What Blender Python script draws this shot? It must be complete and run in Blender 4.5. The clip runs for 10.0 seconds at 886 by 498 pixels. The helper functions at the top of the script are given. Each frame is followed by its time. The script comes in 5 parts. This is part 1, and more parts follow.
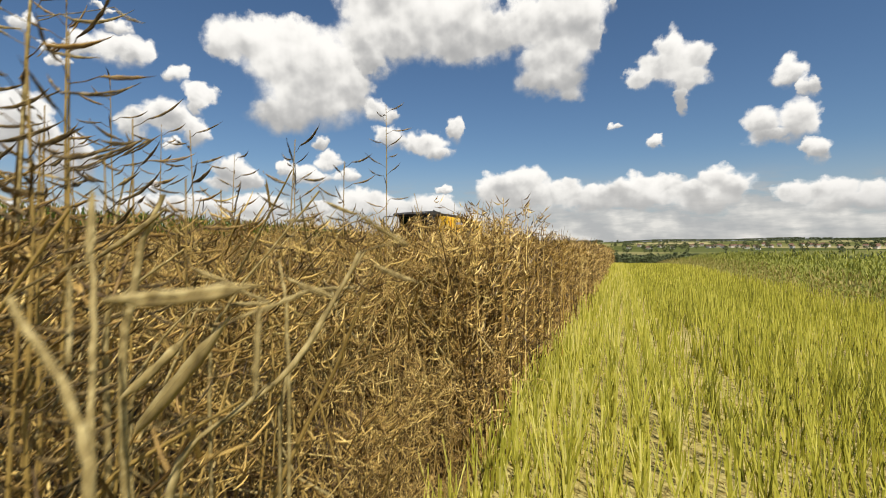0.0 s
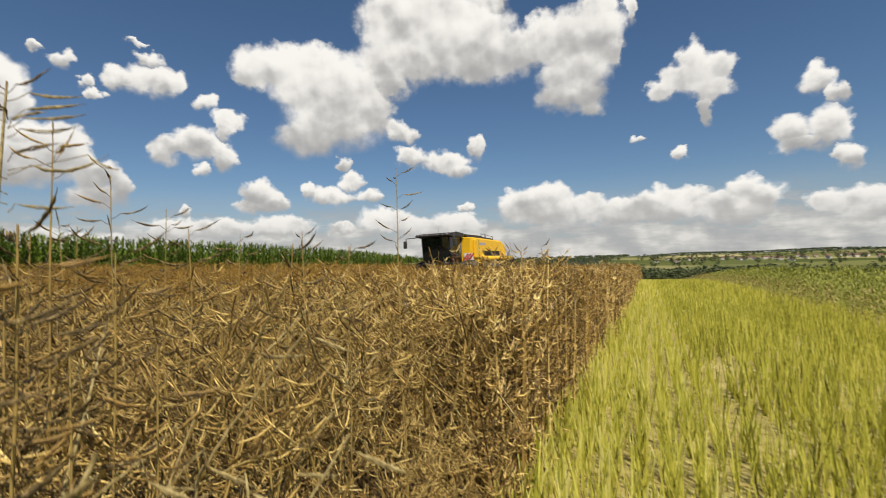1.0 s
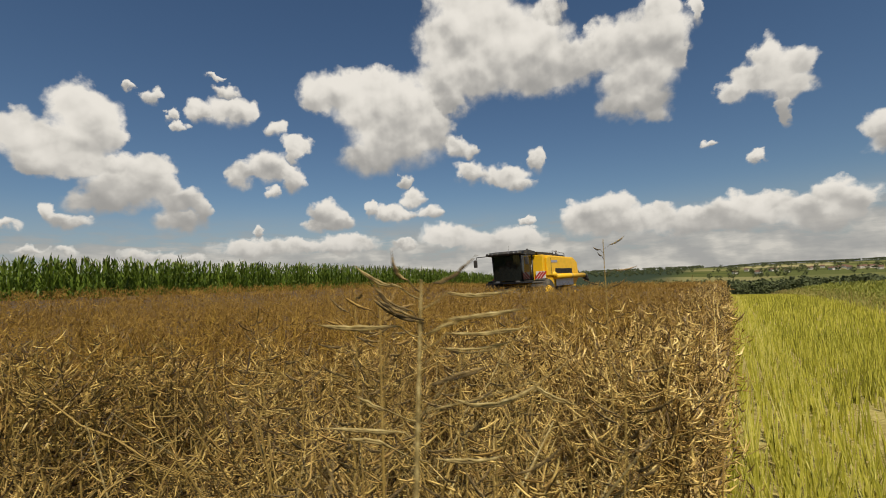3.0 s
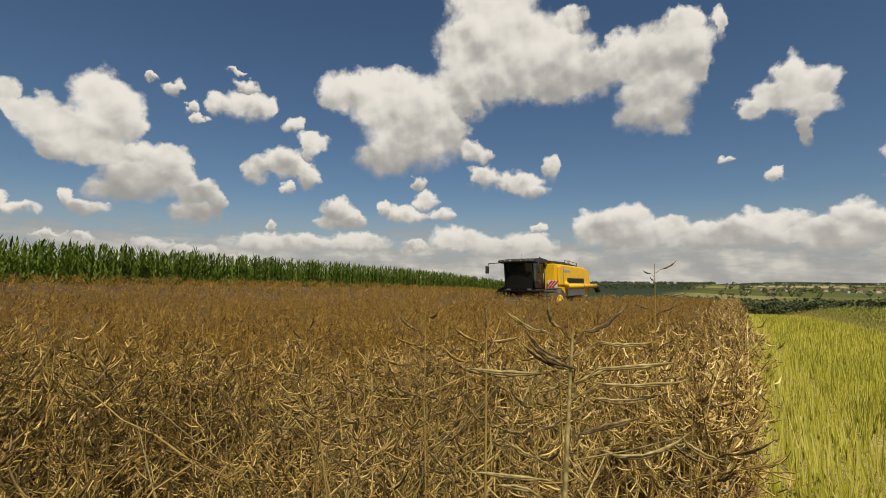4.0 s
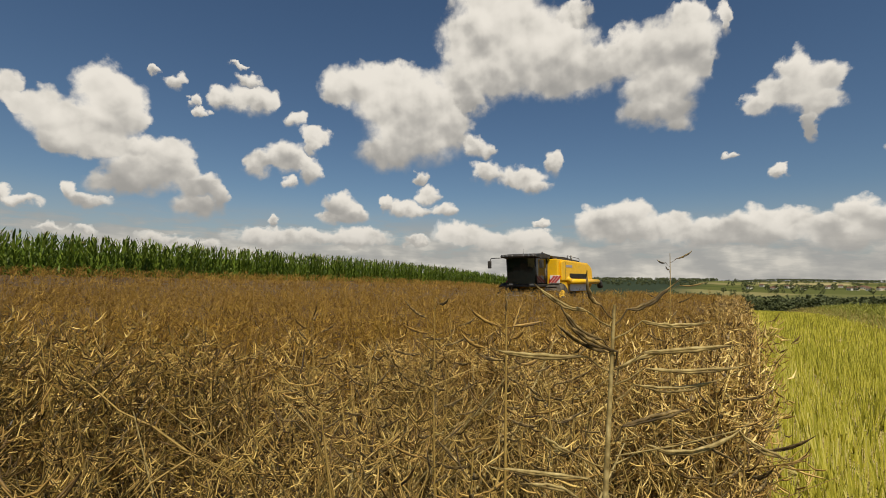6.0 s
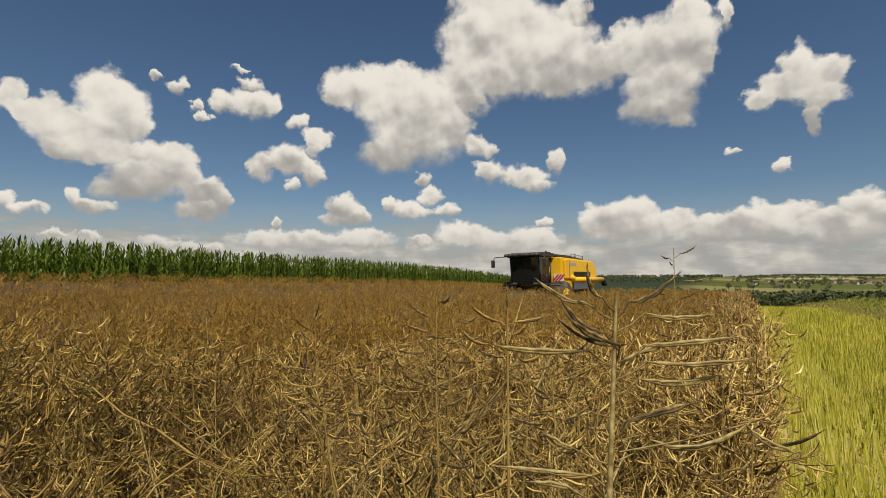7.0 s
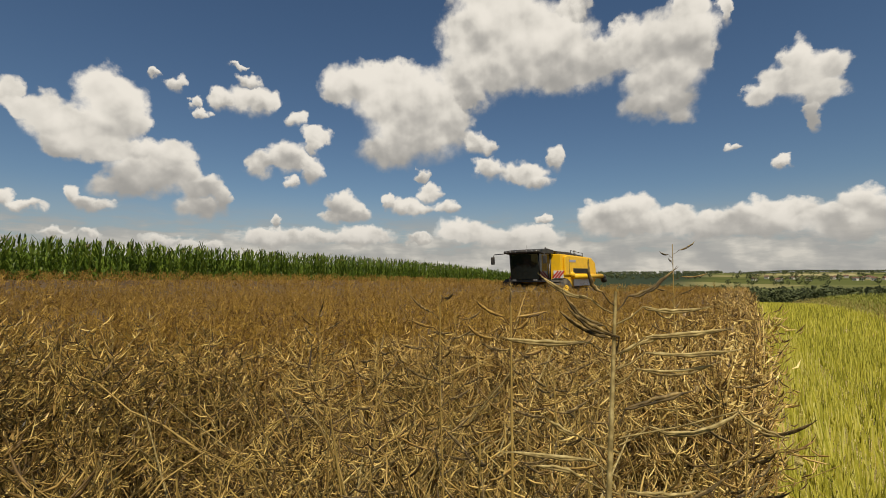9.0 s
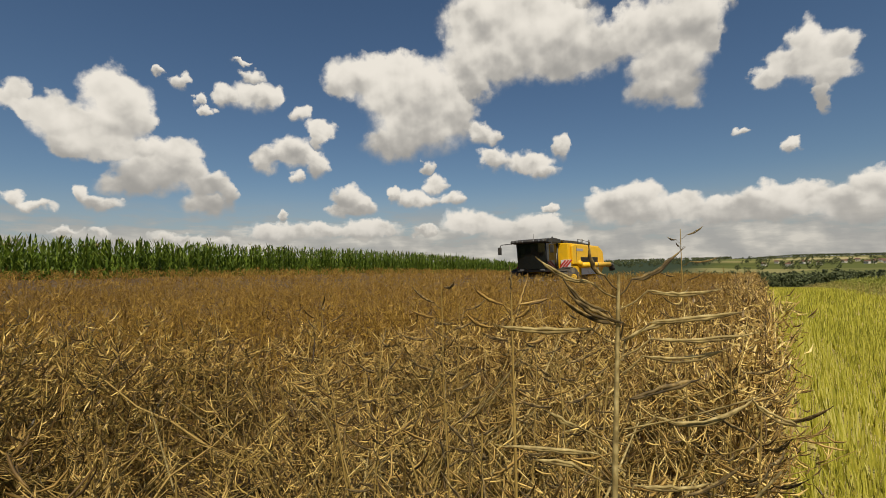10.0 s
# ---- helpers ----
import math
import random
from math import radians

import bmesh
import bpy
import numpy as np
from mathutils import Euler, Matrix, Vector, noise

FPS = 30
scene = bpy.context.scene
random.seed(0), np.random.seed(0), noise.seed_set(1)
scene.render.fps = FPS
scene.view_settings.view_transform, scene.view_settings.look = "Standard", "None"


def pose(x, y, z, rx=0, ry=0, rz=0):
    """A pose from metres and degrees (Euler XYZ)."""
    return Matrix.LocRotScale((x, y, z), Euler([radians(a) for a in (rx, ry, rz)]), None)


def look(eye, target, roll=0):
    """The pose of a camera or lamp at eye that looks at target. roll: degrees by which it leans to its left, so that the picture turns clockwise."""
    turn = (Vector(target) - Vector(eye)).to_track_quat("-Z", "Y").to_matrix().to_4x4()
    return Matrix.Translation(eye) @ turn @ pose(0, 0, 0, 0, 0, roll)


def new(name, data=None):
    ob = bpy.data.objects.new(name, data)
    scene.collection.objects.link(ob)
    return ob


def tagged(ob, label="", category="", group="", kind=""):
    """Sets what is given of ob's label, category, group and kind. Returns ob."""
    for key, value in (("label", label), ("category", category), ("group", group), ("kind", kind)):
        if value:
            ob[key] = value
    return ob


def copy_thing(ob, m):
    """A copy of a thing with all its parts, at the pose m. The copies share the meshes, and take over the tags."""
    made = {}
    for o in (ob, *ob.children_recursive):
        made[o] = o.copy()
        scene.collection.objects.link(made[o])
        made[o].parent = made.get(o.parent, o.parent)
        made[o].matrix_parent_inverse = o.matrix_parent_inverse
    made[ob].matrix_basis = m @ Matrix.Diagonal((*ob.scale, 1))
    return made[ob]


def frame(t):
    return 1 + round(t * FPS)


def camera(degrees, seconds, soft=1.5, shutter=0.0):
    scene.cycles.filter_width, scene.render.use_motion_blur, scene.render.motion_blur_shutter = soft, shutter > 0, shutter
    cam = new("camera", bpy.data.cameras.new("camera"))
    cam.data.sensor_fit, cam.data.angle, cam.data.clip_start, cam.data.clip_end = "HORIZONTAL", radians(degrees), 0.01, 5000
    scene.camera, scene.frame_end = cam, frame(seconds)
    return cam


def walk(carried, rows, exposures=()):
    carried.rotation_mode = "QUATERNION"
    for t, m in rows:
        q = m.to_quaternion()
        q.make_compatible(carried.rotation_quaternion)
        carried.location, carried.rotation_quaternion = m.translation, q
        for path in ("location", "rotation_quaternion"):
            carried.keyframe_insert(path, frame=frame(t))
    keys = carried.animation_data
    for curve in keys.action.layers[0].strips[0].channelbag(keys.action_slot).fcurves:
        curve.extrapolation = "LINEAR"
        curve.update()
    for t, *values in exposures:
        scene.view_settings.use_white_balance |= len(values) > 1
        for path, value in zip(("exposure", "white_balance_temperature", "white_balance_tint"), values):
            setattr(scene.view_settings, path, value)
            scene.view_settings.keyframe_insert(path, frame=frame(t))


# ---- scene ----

# ---------------------------------------------------------------- camera
cam = camera(84.0, 10.0, soft=0.9, shutter=0.4)
PATH = [
    (0.0, pose(0.613, -0.018, 1.252, 89.49, 0.50, 19.78)),
    (0.5, pose(0.640, 0.049, 1.346, 90.66, 0.94, 19.33)),
    (1.0, pose(0.629, 0.064, 1.447, 91.60, 1.66, 22.52)),
    (1.5, pose(0.501, 0.118, 1.572, 92.41, 1.00, 26.66)),
    (2.0, pose(0.324, 0.114, 1.621, 93.74, 1.54, 28.01)),
    (3.5, pose(-0.016, 0.016, 1.756, 93.28, 1.81, 30.67)),
    (4.0, pose(-0.059, -0.014, 1.763, 93.95, -0.46, 30.68)),
    (4.5, pose(-0.087, -0.012, 1.755, 92.94, -0.24, 30.56)),
    (5.0, pose(-0.096, -0.029, 1.753, 93.31, -1.10, 30.26)),
    (5.5, pose(-0.106, 0.004, 1.747, 93.35, -1.13, 30.52)),
    (7.0, pose(-0.106, 0.040, 1.737, 93.39, 0.09, 31.33)),
    (7.5, pose(-0.103, 0.032, 1.736, 93.27, 0.13, 30.96)),
    (8.0, pose(-0.097, 0.018, 1.738, 93.01, 0.48, 31.22)),
    (8.5, pose(-0.094, 0.006, 1.738, 93.04, 0.50, 31.43)),
    (9.0, pose(-0.101, 0.017, 1.736, 93.05, 0.25, 31.30)),
    (9.5, pose(-0.107, 0.028, 1.733, 92.75, 0.31, 31.85)),
    (10.0, pose(-0.103, 0.045, 1.731, 92.09, 1.43, 32.15)),
]
walk(cam, PATH, exposures=[(0.0, 0.22, 6650, 10), (1.0, 0.10, 6700, 10), (2.0, -0.08, 6800, 10), (3.5, -0.17, 7050, 10), (10.0, -0.14, 7150, 10)])

# ---------------------------------------------------------------- world and sun
SUN_AZ, SUN_EL = 136.0, 56.0        # degrees clockwise from +y, and above the horizon


class Graph:
    """Short hand for building node trees."""

    def __init__(self, tree):
        self.tree = tree

    def node(self, kind, **props):
        n = self.tree.nodes.new(kind)
        if "operation" in props:
            n.operation = props["operation"]
        if "use_clamp" in props:
            n.use_clamp = props["use_clamp"]
        if "interpolation_type" in props:
            n.interpolation_type = props["interpolation_type"]
        if "data_type" in props:
            n.data_type = props["data_type"]
        return n

    def link(self, a, b):
        self.tree.links.new(a, b)

    def feed(self, socket, value):
        if isinstance(value, bpy.types.NodeSocket):
            self.link(value, socket)
        elif value is not None:
            socket.default_value = value

    def math(self, op, a, b=None, c=None, clamp=False):
        n = self.node("ShaderNodeMath", operation=op, use_clamp=clamp)
        for s, v in zip(n.inputs, (a, b, c)):
            self.feed(s, v)
        return n.outputs[0]

    def vec(self, op, a, b=None, c=None):
        n = self.node("ShaderNodeVectorMath", operation=op)
        for s, v in zip(n.inputs, (a, b, c)):
            self.feed(s, v)
        return n.outputs["Value"] if op in ("LENGTH", "DOT_PRODUCT", "DISTANCE") else n.outputs[0]

    def noise(self, vector, scale, detail=4.0, rough=0.55, colour=False):
        n = self.node("ShaderNodeTexNoise")
        self.feed(n.inputs["Vector"], vector)
        n.inputs["Scale"].default_value = scale
        n.inputs["Detail"].default_value = detail
        n.inputs["Roughness"].default_value = rough
        return n.outputs["Color" if colour else "Fac"]

    def smooth(self, value, low, high, to_low=0.0, to_high=1.0):
        n = self.node("ShaderNodeMapRange", interpolation_type="SMOOTHSTEP")
        self.feed(n.inputs["Value"], value)
        for key, v in (("From Min", low), ("From Max", high), ("To Min", to_low), ("To Max", to_high)):
            n.inputs[key].default_value = v
        return n.outputs["Result"]

    def mix(self, factor, a, b):
        n = self.node("ShaderNodeMix", data_type="RGBA")
        self.feed(n.inputs[0], factor)
        self.feed(n.inputs[6], (*a, 1) if isinstance(a, tuple) and len(a) == 3 else a)
        self.feed(n.inputs[7], (*b, 1) if isinstance(b, tuple) and len(b) == 3 else b)
        return n.outputs[2]

    def ramp(self, factor, *stops):
        n = self.node("ShaderNodeValToRGB")
        self.feed(n.inputs[0], factor)
        el = n.color_ramp.elements
        while len(el) < len(stops):
            el.new(0.5)
        for e, (p, c) in zip(el, stops):
            e.position, e.color = p, (*c, 1)
        return n.outputs[0]


# Cumulus clouds: azimuth, elevation and half sizes of their puffs, in degrees
CLOUDS = {
    "left": [(-66.2, 17.5, 2.5, 2.0), (-65.0, 16.2, 2.6, 2.4), (-67.8, 13.8, 4.5, 2.0), (-70.8, 14.6, 1.6, 1.7), (-73.4, 16.0, 1.0, 1.3), (-72.2, 14.9, 1.3, 0.9), (-63.9, 15.3, 1.6, 1.8), (-66.4, 12.4, 3.8, 1.3), (-69.5, 12.2, 2.1, 1.1)],
    "left_low": [(-62.1, 10.2, 3.9, 2.0), (-60.2, 12.2, 2.1, 1.7), (-58.8, 10.2, 1.4, 2.0), (-64.0, 8.8, 3.3, 1.4), (-68.5, 7.5, 0.7, 1.0), (-66.9, 6.9, 2.0, 0.8), (-56.7, 9.1, 1.5, 1.6), (-57.7, 6.9, 2.8, 1.3), (-55.6, 8.3, 0.9, 1.8), (-73.4, 6.8, 0.8, 0.9), (-72.0, 6.1, 1.4, 0.6)],
    "small": [(-52.7, 18.4, 2.6, 1.5), (-55.8, 18.4, 1.1, 1.1), (-53.0, 20.5, 1.3, 0.8), (-54.2, 21.9, 0.8, 0.3), (-50.6, 18.8, 1.0, 0.8), (-60.4, 19.1, 1.2, 0.8), (-62.3, 20.0, 0.6, 0.4), (-58.1, 17.7, 0.7, 0.6), (-57.4, 16.8, 0.8, 0.5)],
    "middle": [(-47.8, 17.2, 1.2, 1.0), (-45.6, 15.7, 1.6, 1.0), (-48.9, 13.0, 2.2, 1.7), (-52.2, 11.8, 1.4, 1.2), (-46.5, 11.9, 1.2, 1.6), (-48.6, 10.2, 0.9, 0.8), (-43.0, 8.0, 1.7, 1.5), (-41.3, 7.0, 1.9, 1.0), (-43.4, 6.6, 1.8, 0.8), (-27.6, 18.8, 0.5, 0.4)],
    "centre": [(-40.9, 21.6, 4.3, 2.0), (-43.6, 20.6, 2.2, 1.6), (-36.9, 22.4, 3.3, 1.6), (-34.9, 19.4, 6.8, 3.6), (-34.2, 16.1, 5.4, 3.3), (-37.4, 13.9, 3.7, 1.8), (-30.2, 17.0, 2.5, 2.7), (-27.6, 15.1, 1.6, 1.2), (-25.9, 14.7, 0.9, 0.9), (-33.6, 11.4, 0.9, 0.9)],
    "upper": [(-27.5, 26.4, 4.2, 3.3), (-23.5, 27.6, 5.3, 3.3), (-19.6, 24.9, 5.8, 3.8), (-26.2, 22.4, 5.9, 2.5), (-17.1, 21.8, 5.5, 2.1), (-13.3, 23.1, 4.3, 2.3), (-8.0, 23.7, 3.9, 2.8), (-4.3, 23.6, 2.8, 3.2), (-10.3, 24.6, 1.8, 1.8), (-15.7, 28.0, 1.8, 1.2), (-24.8, 30.6, 5.0, 2.1)],
    "joins": [(6.0, 18.1, 2.2, 1.9), (3.9, 17.9, 2.0, 1.5), (-5.9, 17.8, 2.4, 1.7), (-51.1, 12.5, 2.1, 1.1), (-34.2, 7.5, 2.0, 0.9), (-6.1, 21.1, 3.3, 1.7), (-62.6, 12.4, 2.2, 1.1), (6.4, 15.3, 0.7, 1.1), (-27.9, 19.9, 2.0, 1.8), (-46.2, 14.5, 0.9, 1.2), (-58.3, 8.7, 1.6, 1.5)],
    "upper_tail": [(-6.9, 19.8, 4.0, 2.1), (-8.1, 17.9, 3.3, 1.6), (-5.1, 16.4, 1.5, 1.1), (-2.8, 21.5, 1.2, 1.5), (-3.9, 26.4, 2.0, 1.2), (-0.9, 25.6, 0.7, 1.4)],
    "right": [(5.2, 19.9, 1.2, 1.8), (4.4, 18.0, 2.5, 1.8), (7.6, 18.7, 1.5, 1.2), (2.2, 17.0, 1.5, 1.1), (6.7, 16.8, 2.0, 1.3), (6.4, 14.3, 0.5, 1.1), (3.4, 10.7, 1.1, 0.6), (-0.5, 12.7, 0.8, 0.5)],
    "tail": [(-25.9, 12.2, 1.7, 1.2), (-21.7, 11.7, 2.8, 1.3), (-18.2, 13.2, 0.9, 1.3), (-20.4, 10.5, 1.9, 0.8), (-32.9, 9.4, 1.4, 1.2), (-35.5, 8.0, 1.7, 1.2), (-37.5, 8.5, 0.7, 1.0), (-30.5, 7.5, 1.6, 0.9)],
    "bank_right": [(-13.3, 6.7, 2.6, 1.6), (-9.8, 7.2, 2.2, 1.6), (-10.7, 5.2, 4.7, 1.7), (-6.2, 5.6, 2.6, 1.4), (-2.0, 5.4, 2.4, 1.3), (1.9, 6.0, 2.7, 1.4), (4.2, 6.1, 2.1, 1.1), (2.3, 4.6, 4.5, 1.4), (7.1, 5.4, 2.0, 1.2), (9.3, 6.5, 1.6, 1.3), (10.5, 5.4, 1.8, 1.9), (8.2, 4.0, 3.1, 1.4), (-3.1, 4.3, 3.5, 1.2), (15.9, 4.6, 1.7, 1.0), (18.3, 4.6, 2.2, 1.2), (21.6, 4.0, 1.8, 1.2), (19.7, 3.3, 3.5, 1.1)],
    "bank_left": [(-34.1, 4.0, 1.6, 0.7), (-50.0, 4.1, 4.6, 1.4), (-40.7, 4.2, 4.2, 1.3), (-45.8, 4.3, 2.4, 1.0), (-28.3, 4.8, 3.7, 1.4), (-23.7, 3.9, 3.8, 1.8), (-19.9, 4.5, 2.4, 1.1), (-61.2, 3.6, 1.9, 0.7), (-57.9, 3.1, 2.5, 0.7), (-69.8, 4.3, 1.3, 0.4), (-66.8, 4.2, 1.0, 0.4), (-50.2, 6.1, 0.5, 0.8), (-19.8, 6.1, 0.8, 0.5)],
    "far_right": [(15.5, 15.6, 1.5, 1.2), (13.1, 11.4, 1.7, 1.6), (16.0, 11.3, 1.4, 2.2), (14.0, 9.9, 2.3, 0.8), (17.5, 8.4, 1.1, 1.2), (17.0, 14.3, 0.8, 1.0)],
}


def separate_clouds():
    """The puffs sorted into clouds whose puffs touch, each with the elevation of its base and top."""
    left = [puff for puffs in CLOUDS.values() for puff in puffs]
    clouds = []
    while left:
        cloud, todo = [], [left.pop()]
        while todo:
            a = todo.pop()
            cloud.append(a)
            near = [b for b in left if ((a[0] - b[0]) / (a[2] + b[2])) ** 2 + ((a[1] - b[1]) / (a[3] + b[3])) ** 2 < 0.55]
            todo += near
            left = [b for b in left if b not in near]
        clouds.append((cloud, min(b[1] - b[3] for b in cloud), max(b[1] + b[3] for b in cloud)))
    return clouds


def cloud_group():
    """A node group: how far inside the nearest puff a place (azimuth, elevation) of the sky is, and how high up its cloud."""
    tree = bpy.data.node_groups.new("cloud_depth", "ShaderNodeTree")
    tree.interface.new_socket("Place", in_out="INPUT", socket_type="NodeSocketVector")
    tree.interface.new_socket("Depth", in_out="OUTPUT", socket_type="NodeSocketFloat")
    tree.interface.new_socket("Up", in_out="OUTPUT", socket_type="NodeSocketFloat")
    g = Graph(tree)
    place = g.node("NodeGroupInput").outputs[0]
    sep = g.node("ShaderNodeSeparateXYZ")
    g.link(place, sep.inputs[0])
    el_now = sep.outputs[1]
    least, total, weight = None, 0.0, 0.001
    for cloud, base, top in separate_clouds():
        for az, el, ra, re in cloud:
            ra, re = ra * 1.12, re * 1.14
            local = g.vec("MULTIPLY_ADD", place, (1 / ra, 1 / re, 0), (-az / ra, -el / re, 0))
            far = g.vec("LENGTH", local)
            least = far if least is None else g.math("SMOOTH_MIN", least, far, 0.35)
            # part of the way up the whole cloud, part of the way up this puff
            slope = 0.6 / (top - base) + 0.4 / (2 * re)
            shift = -0.6 * base / (top - base) + 0.4 * (0.5 - el / (2 * re))
            up = g.math("MULTIPLY_ADD", el_now, slope, shift)
            w = g.math("SUBTRACT", 1.2, far, clamp=True)
            w = g.math("MULTIPLY", w, w)
            w = g.math("MULTIPLY", w, w)
            total = g.math("MULTIPLY_ADD", w, up, total)
            weight = g.math("ADD", weight, w)
    out = g.node("NodeGroupOutput")
    g.link(g.math("SUBTRACT", 1.0, least), out.inputs[0])
    g.link(g.math("DIVIDE", total, weight), out.inputs[1])
    return tree


def build_world():
    world = bpy.data.worlds.new("sky")
    scene.world = world
    world.use_nodes = True
    world.node_tree.nodes.clear()
    g = Graph(world.node_tree)
    sky = g.node("ShaderNodeTexSky")
    sky.sky_type, sky.sun_disc = "NISHITA", False
    sky.sun_elevation, sky.sun_rotation = radians(SUN_EL), radians(SUN_AZ)
    sky.air_density, sky.dust_density, sky.ozone_density, sky.altitude = 1.0, 0.25, 4.0, 300
    way = g.node("ShaderNodeTexCoord").outputs["Generated"]
    sep = g.node("ShaderNodeSeparateXYZ")
    g.link(way, sep.inputs[0])
    az = g.math("MULTIPLY", g.math("ARCTAN2", sep.outputs[0], sep.outputs[1]), 57.2958)
    el = g.math("MULTIPLY", g.math("ARCSINE", sep.outputs[2]), 57.2958)
    both = g.node("ShaderNodeCombineXYZ")
    g.link(az, both.inputs[0])
    g.link(el, both.inputs[1])
    place = both.outputs[0]
    coarse = g.vec("SUBTRACT", g.noise(place, 0.22, 2.0, 0.5, True), (0.5, 0.5, 0.5))
    fine = g.vec("SUBTRACT", g.noise(place, 0.7, 5.0, 0.52, True), (0.5, 0.5, 0.5))
    bent = g.vec("ADD", place, g.vec("MULTIPLY", coarse, (1.8, 1.4, 0)))
    bent = g.vec("ADD", bent, g.vec("MULTIPLY", fine, (2.4, 2.2, 0)))
    puffs = g.node("ShaderNodeGroup")
    puffs.node_tree = cloud_group()
    g.link(bent, puffs.inputs[0])
    depth, up = puffs.outputs[0], puffs.outputs[1]
    billow = g.noise(place, 0.55, 4.0, 0.55)
    # layered clouds in the haze along the horizon
    streaks = g.noise(g.vec("MULTIPLY", place, (0.13, 0.55, 1)), 1.0, 6.0, 0.6)
    band = g.math("MULTIPLY", g.smooth(el, 8.0, 3.5), g.smooth(g.math("ADD", streaks, g.smooth(el, 6.0, 2.0, 0.0, 0.16)), 0.44, 0.60))
    # crisp tops, ragged and fading undersides
    under = g.smooth(up, 0.45, 0.08)
    edge = g.math("ADD", depth, g.math("MULTIPLY", g.math("SUBTRACT", billow, 0.5), 0.45))
    cover = g.math("DIVIDE", g.math("ADD", edge, 0.08), g.math("ADD", 0.40, g.math("MULTIPLY", under, 0.45)), clamp=True)
    cover = g.smooth(cover, 0.0, 1.0)
    haze = g.smooth(el, 10.0, 0.0, 0.0, 0.8)
    # each billow is lit from above and to the right and shaded on its far side
    relief = None
    for scale, weight, step in ((0.20, 1.0, (0.6, 1.5, 0)), (0.55, 0.30, (0.3, 0.7, 0))):
        here = g.noise(place, scale, 2.0, 0.45)
        there = g.noise(g.vec("ADD", place, step), scale, 2.0, 0.45)
        part_relief = g.math("MULTIPLY", g.math("SUBTRACT", there, here), weight)
        relief = part_relief if relief is None else g.math("ADD", relief, part_relief)
    lumps = g.noise(place, 0.30, 3.0, 0.5)
    rough = g.math("ADD", g.math("MULTIPLY", relief, 1.0), g.math("MULTIPLY", g.math("SUBTRACT", lumps, 0.5), 0.35))
    thick = g.smooth(depth, 0.05, 0.75, 0.0, 0.10)
    shade = g.smooth(g.math("SUBTRACT", g.math("SUBTRACT", up, rough), thick), 0.80, -0.02)
    white = g.ramp(shade, (0.0, (0.87, 0.86, 0.835)), (0.35, (0.72, 0.715, 0.695)), (0.7, (0.50, 0.50, 0.495)), (1.0, (0.36, 0.365, 0.37)))
    # low clouds: pale streaks over grey bases
    far_white = g.ramp(g.math("ADD", streaks, g.math("MULTIPLY", relief, 0.8)), (0.36, (0.40, 0.41, 0.42)), (0.52, (0.50, 0.505, 0.50)), (0.68, (0.70, 0.69, 0.66)))
    white = g.mix(g.math("MULTIPLY", g.smooth(el, 6.5, 2.5), g.smooth(cover, 1.0, 0.2, 0.45, 1.0)), white, far_white)
    cover = g.math("MAXIMUM", cover, g.math("MULTIPLY", band, 0.88))
    blue = g.node("ShaderNodeBackground")
    rich = g.node("ShaderNodeHueSaturation")
    rich.inputs["Saturation"].default_value = 1.1
    g.link(sky.outputs[0], rich.inputs["Color"])
    g.link(g.mix(haze, rich.outputs[0], (4.6, 5.1, 5.6)), blue.inputs[0])
    blue.inputs[1].default_value = 0.073
    cloud = g.node("ShaderNodeBackground")
    g.link(white, cloud.inputs[0])
    cloud.inputs[1].default_value = 1.0
    mixed = g.node("ShaderNodeMixShader")
    g.link(cover, mixed.inputs[0])
    g.link(blue.outputs[0], mixed.inputs[1])
    g.link(cloud.outputs[0], mixed.inputs[2])
    g.link(mixed.outputs[0], g.node("ShaderNodeOutputWorld").inputs[0])


build_world()
lamp = bpy.data.lights.new("sun", "SUN")
lamp.energy, lamp.angle, lamp.color = 5.0, radians(0.6), (1.0, 0.95, 0.86)
sun = new("sun", lamp)
toward = Vector((math.sin(radians(SUN_AZ)) * math.cos(radians(SUN_EL)), math.cos(radians(SUN_AZ)) * math.cos(radians(SUN_EL)),
                 math.sin(radians(SUN_EL))))
sun.matrix_world = look(toward * 50, (0, 0, 0))

# ---------------------------------------------------------------- materials


def material(name, rough=0.7, metal=0.0):
    m = bpy.data.materials.new(name)
    m.use_nodes = True
    g = Graph(m.node_tree)
    p = m.node_tree.nodes["Principled BSDF"]
    p.inputs["Roughness"].default_value, p.inputs["Metallic"].default_value = rough, metal
    return m, g, p


def bump(g, p, height, strength=0.4, distance=0.01):
    n = g.node("ShaderNodeBump")
    n.inputs["Strength"].default_value, n.inputs["Distance"].default_value = strength, distance
    g.feed(n.inputs["Height"], height)
    g.link(n.outputs[0], p.inputs["Normal"])


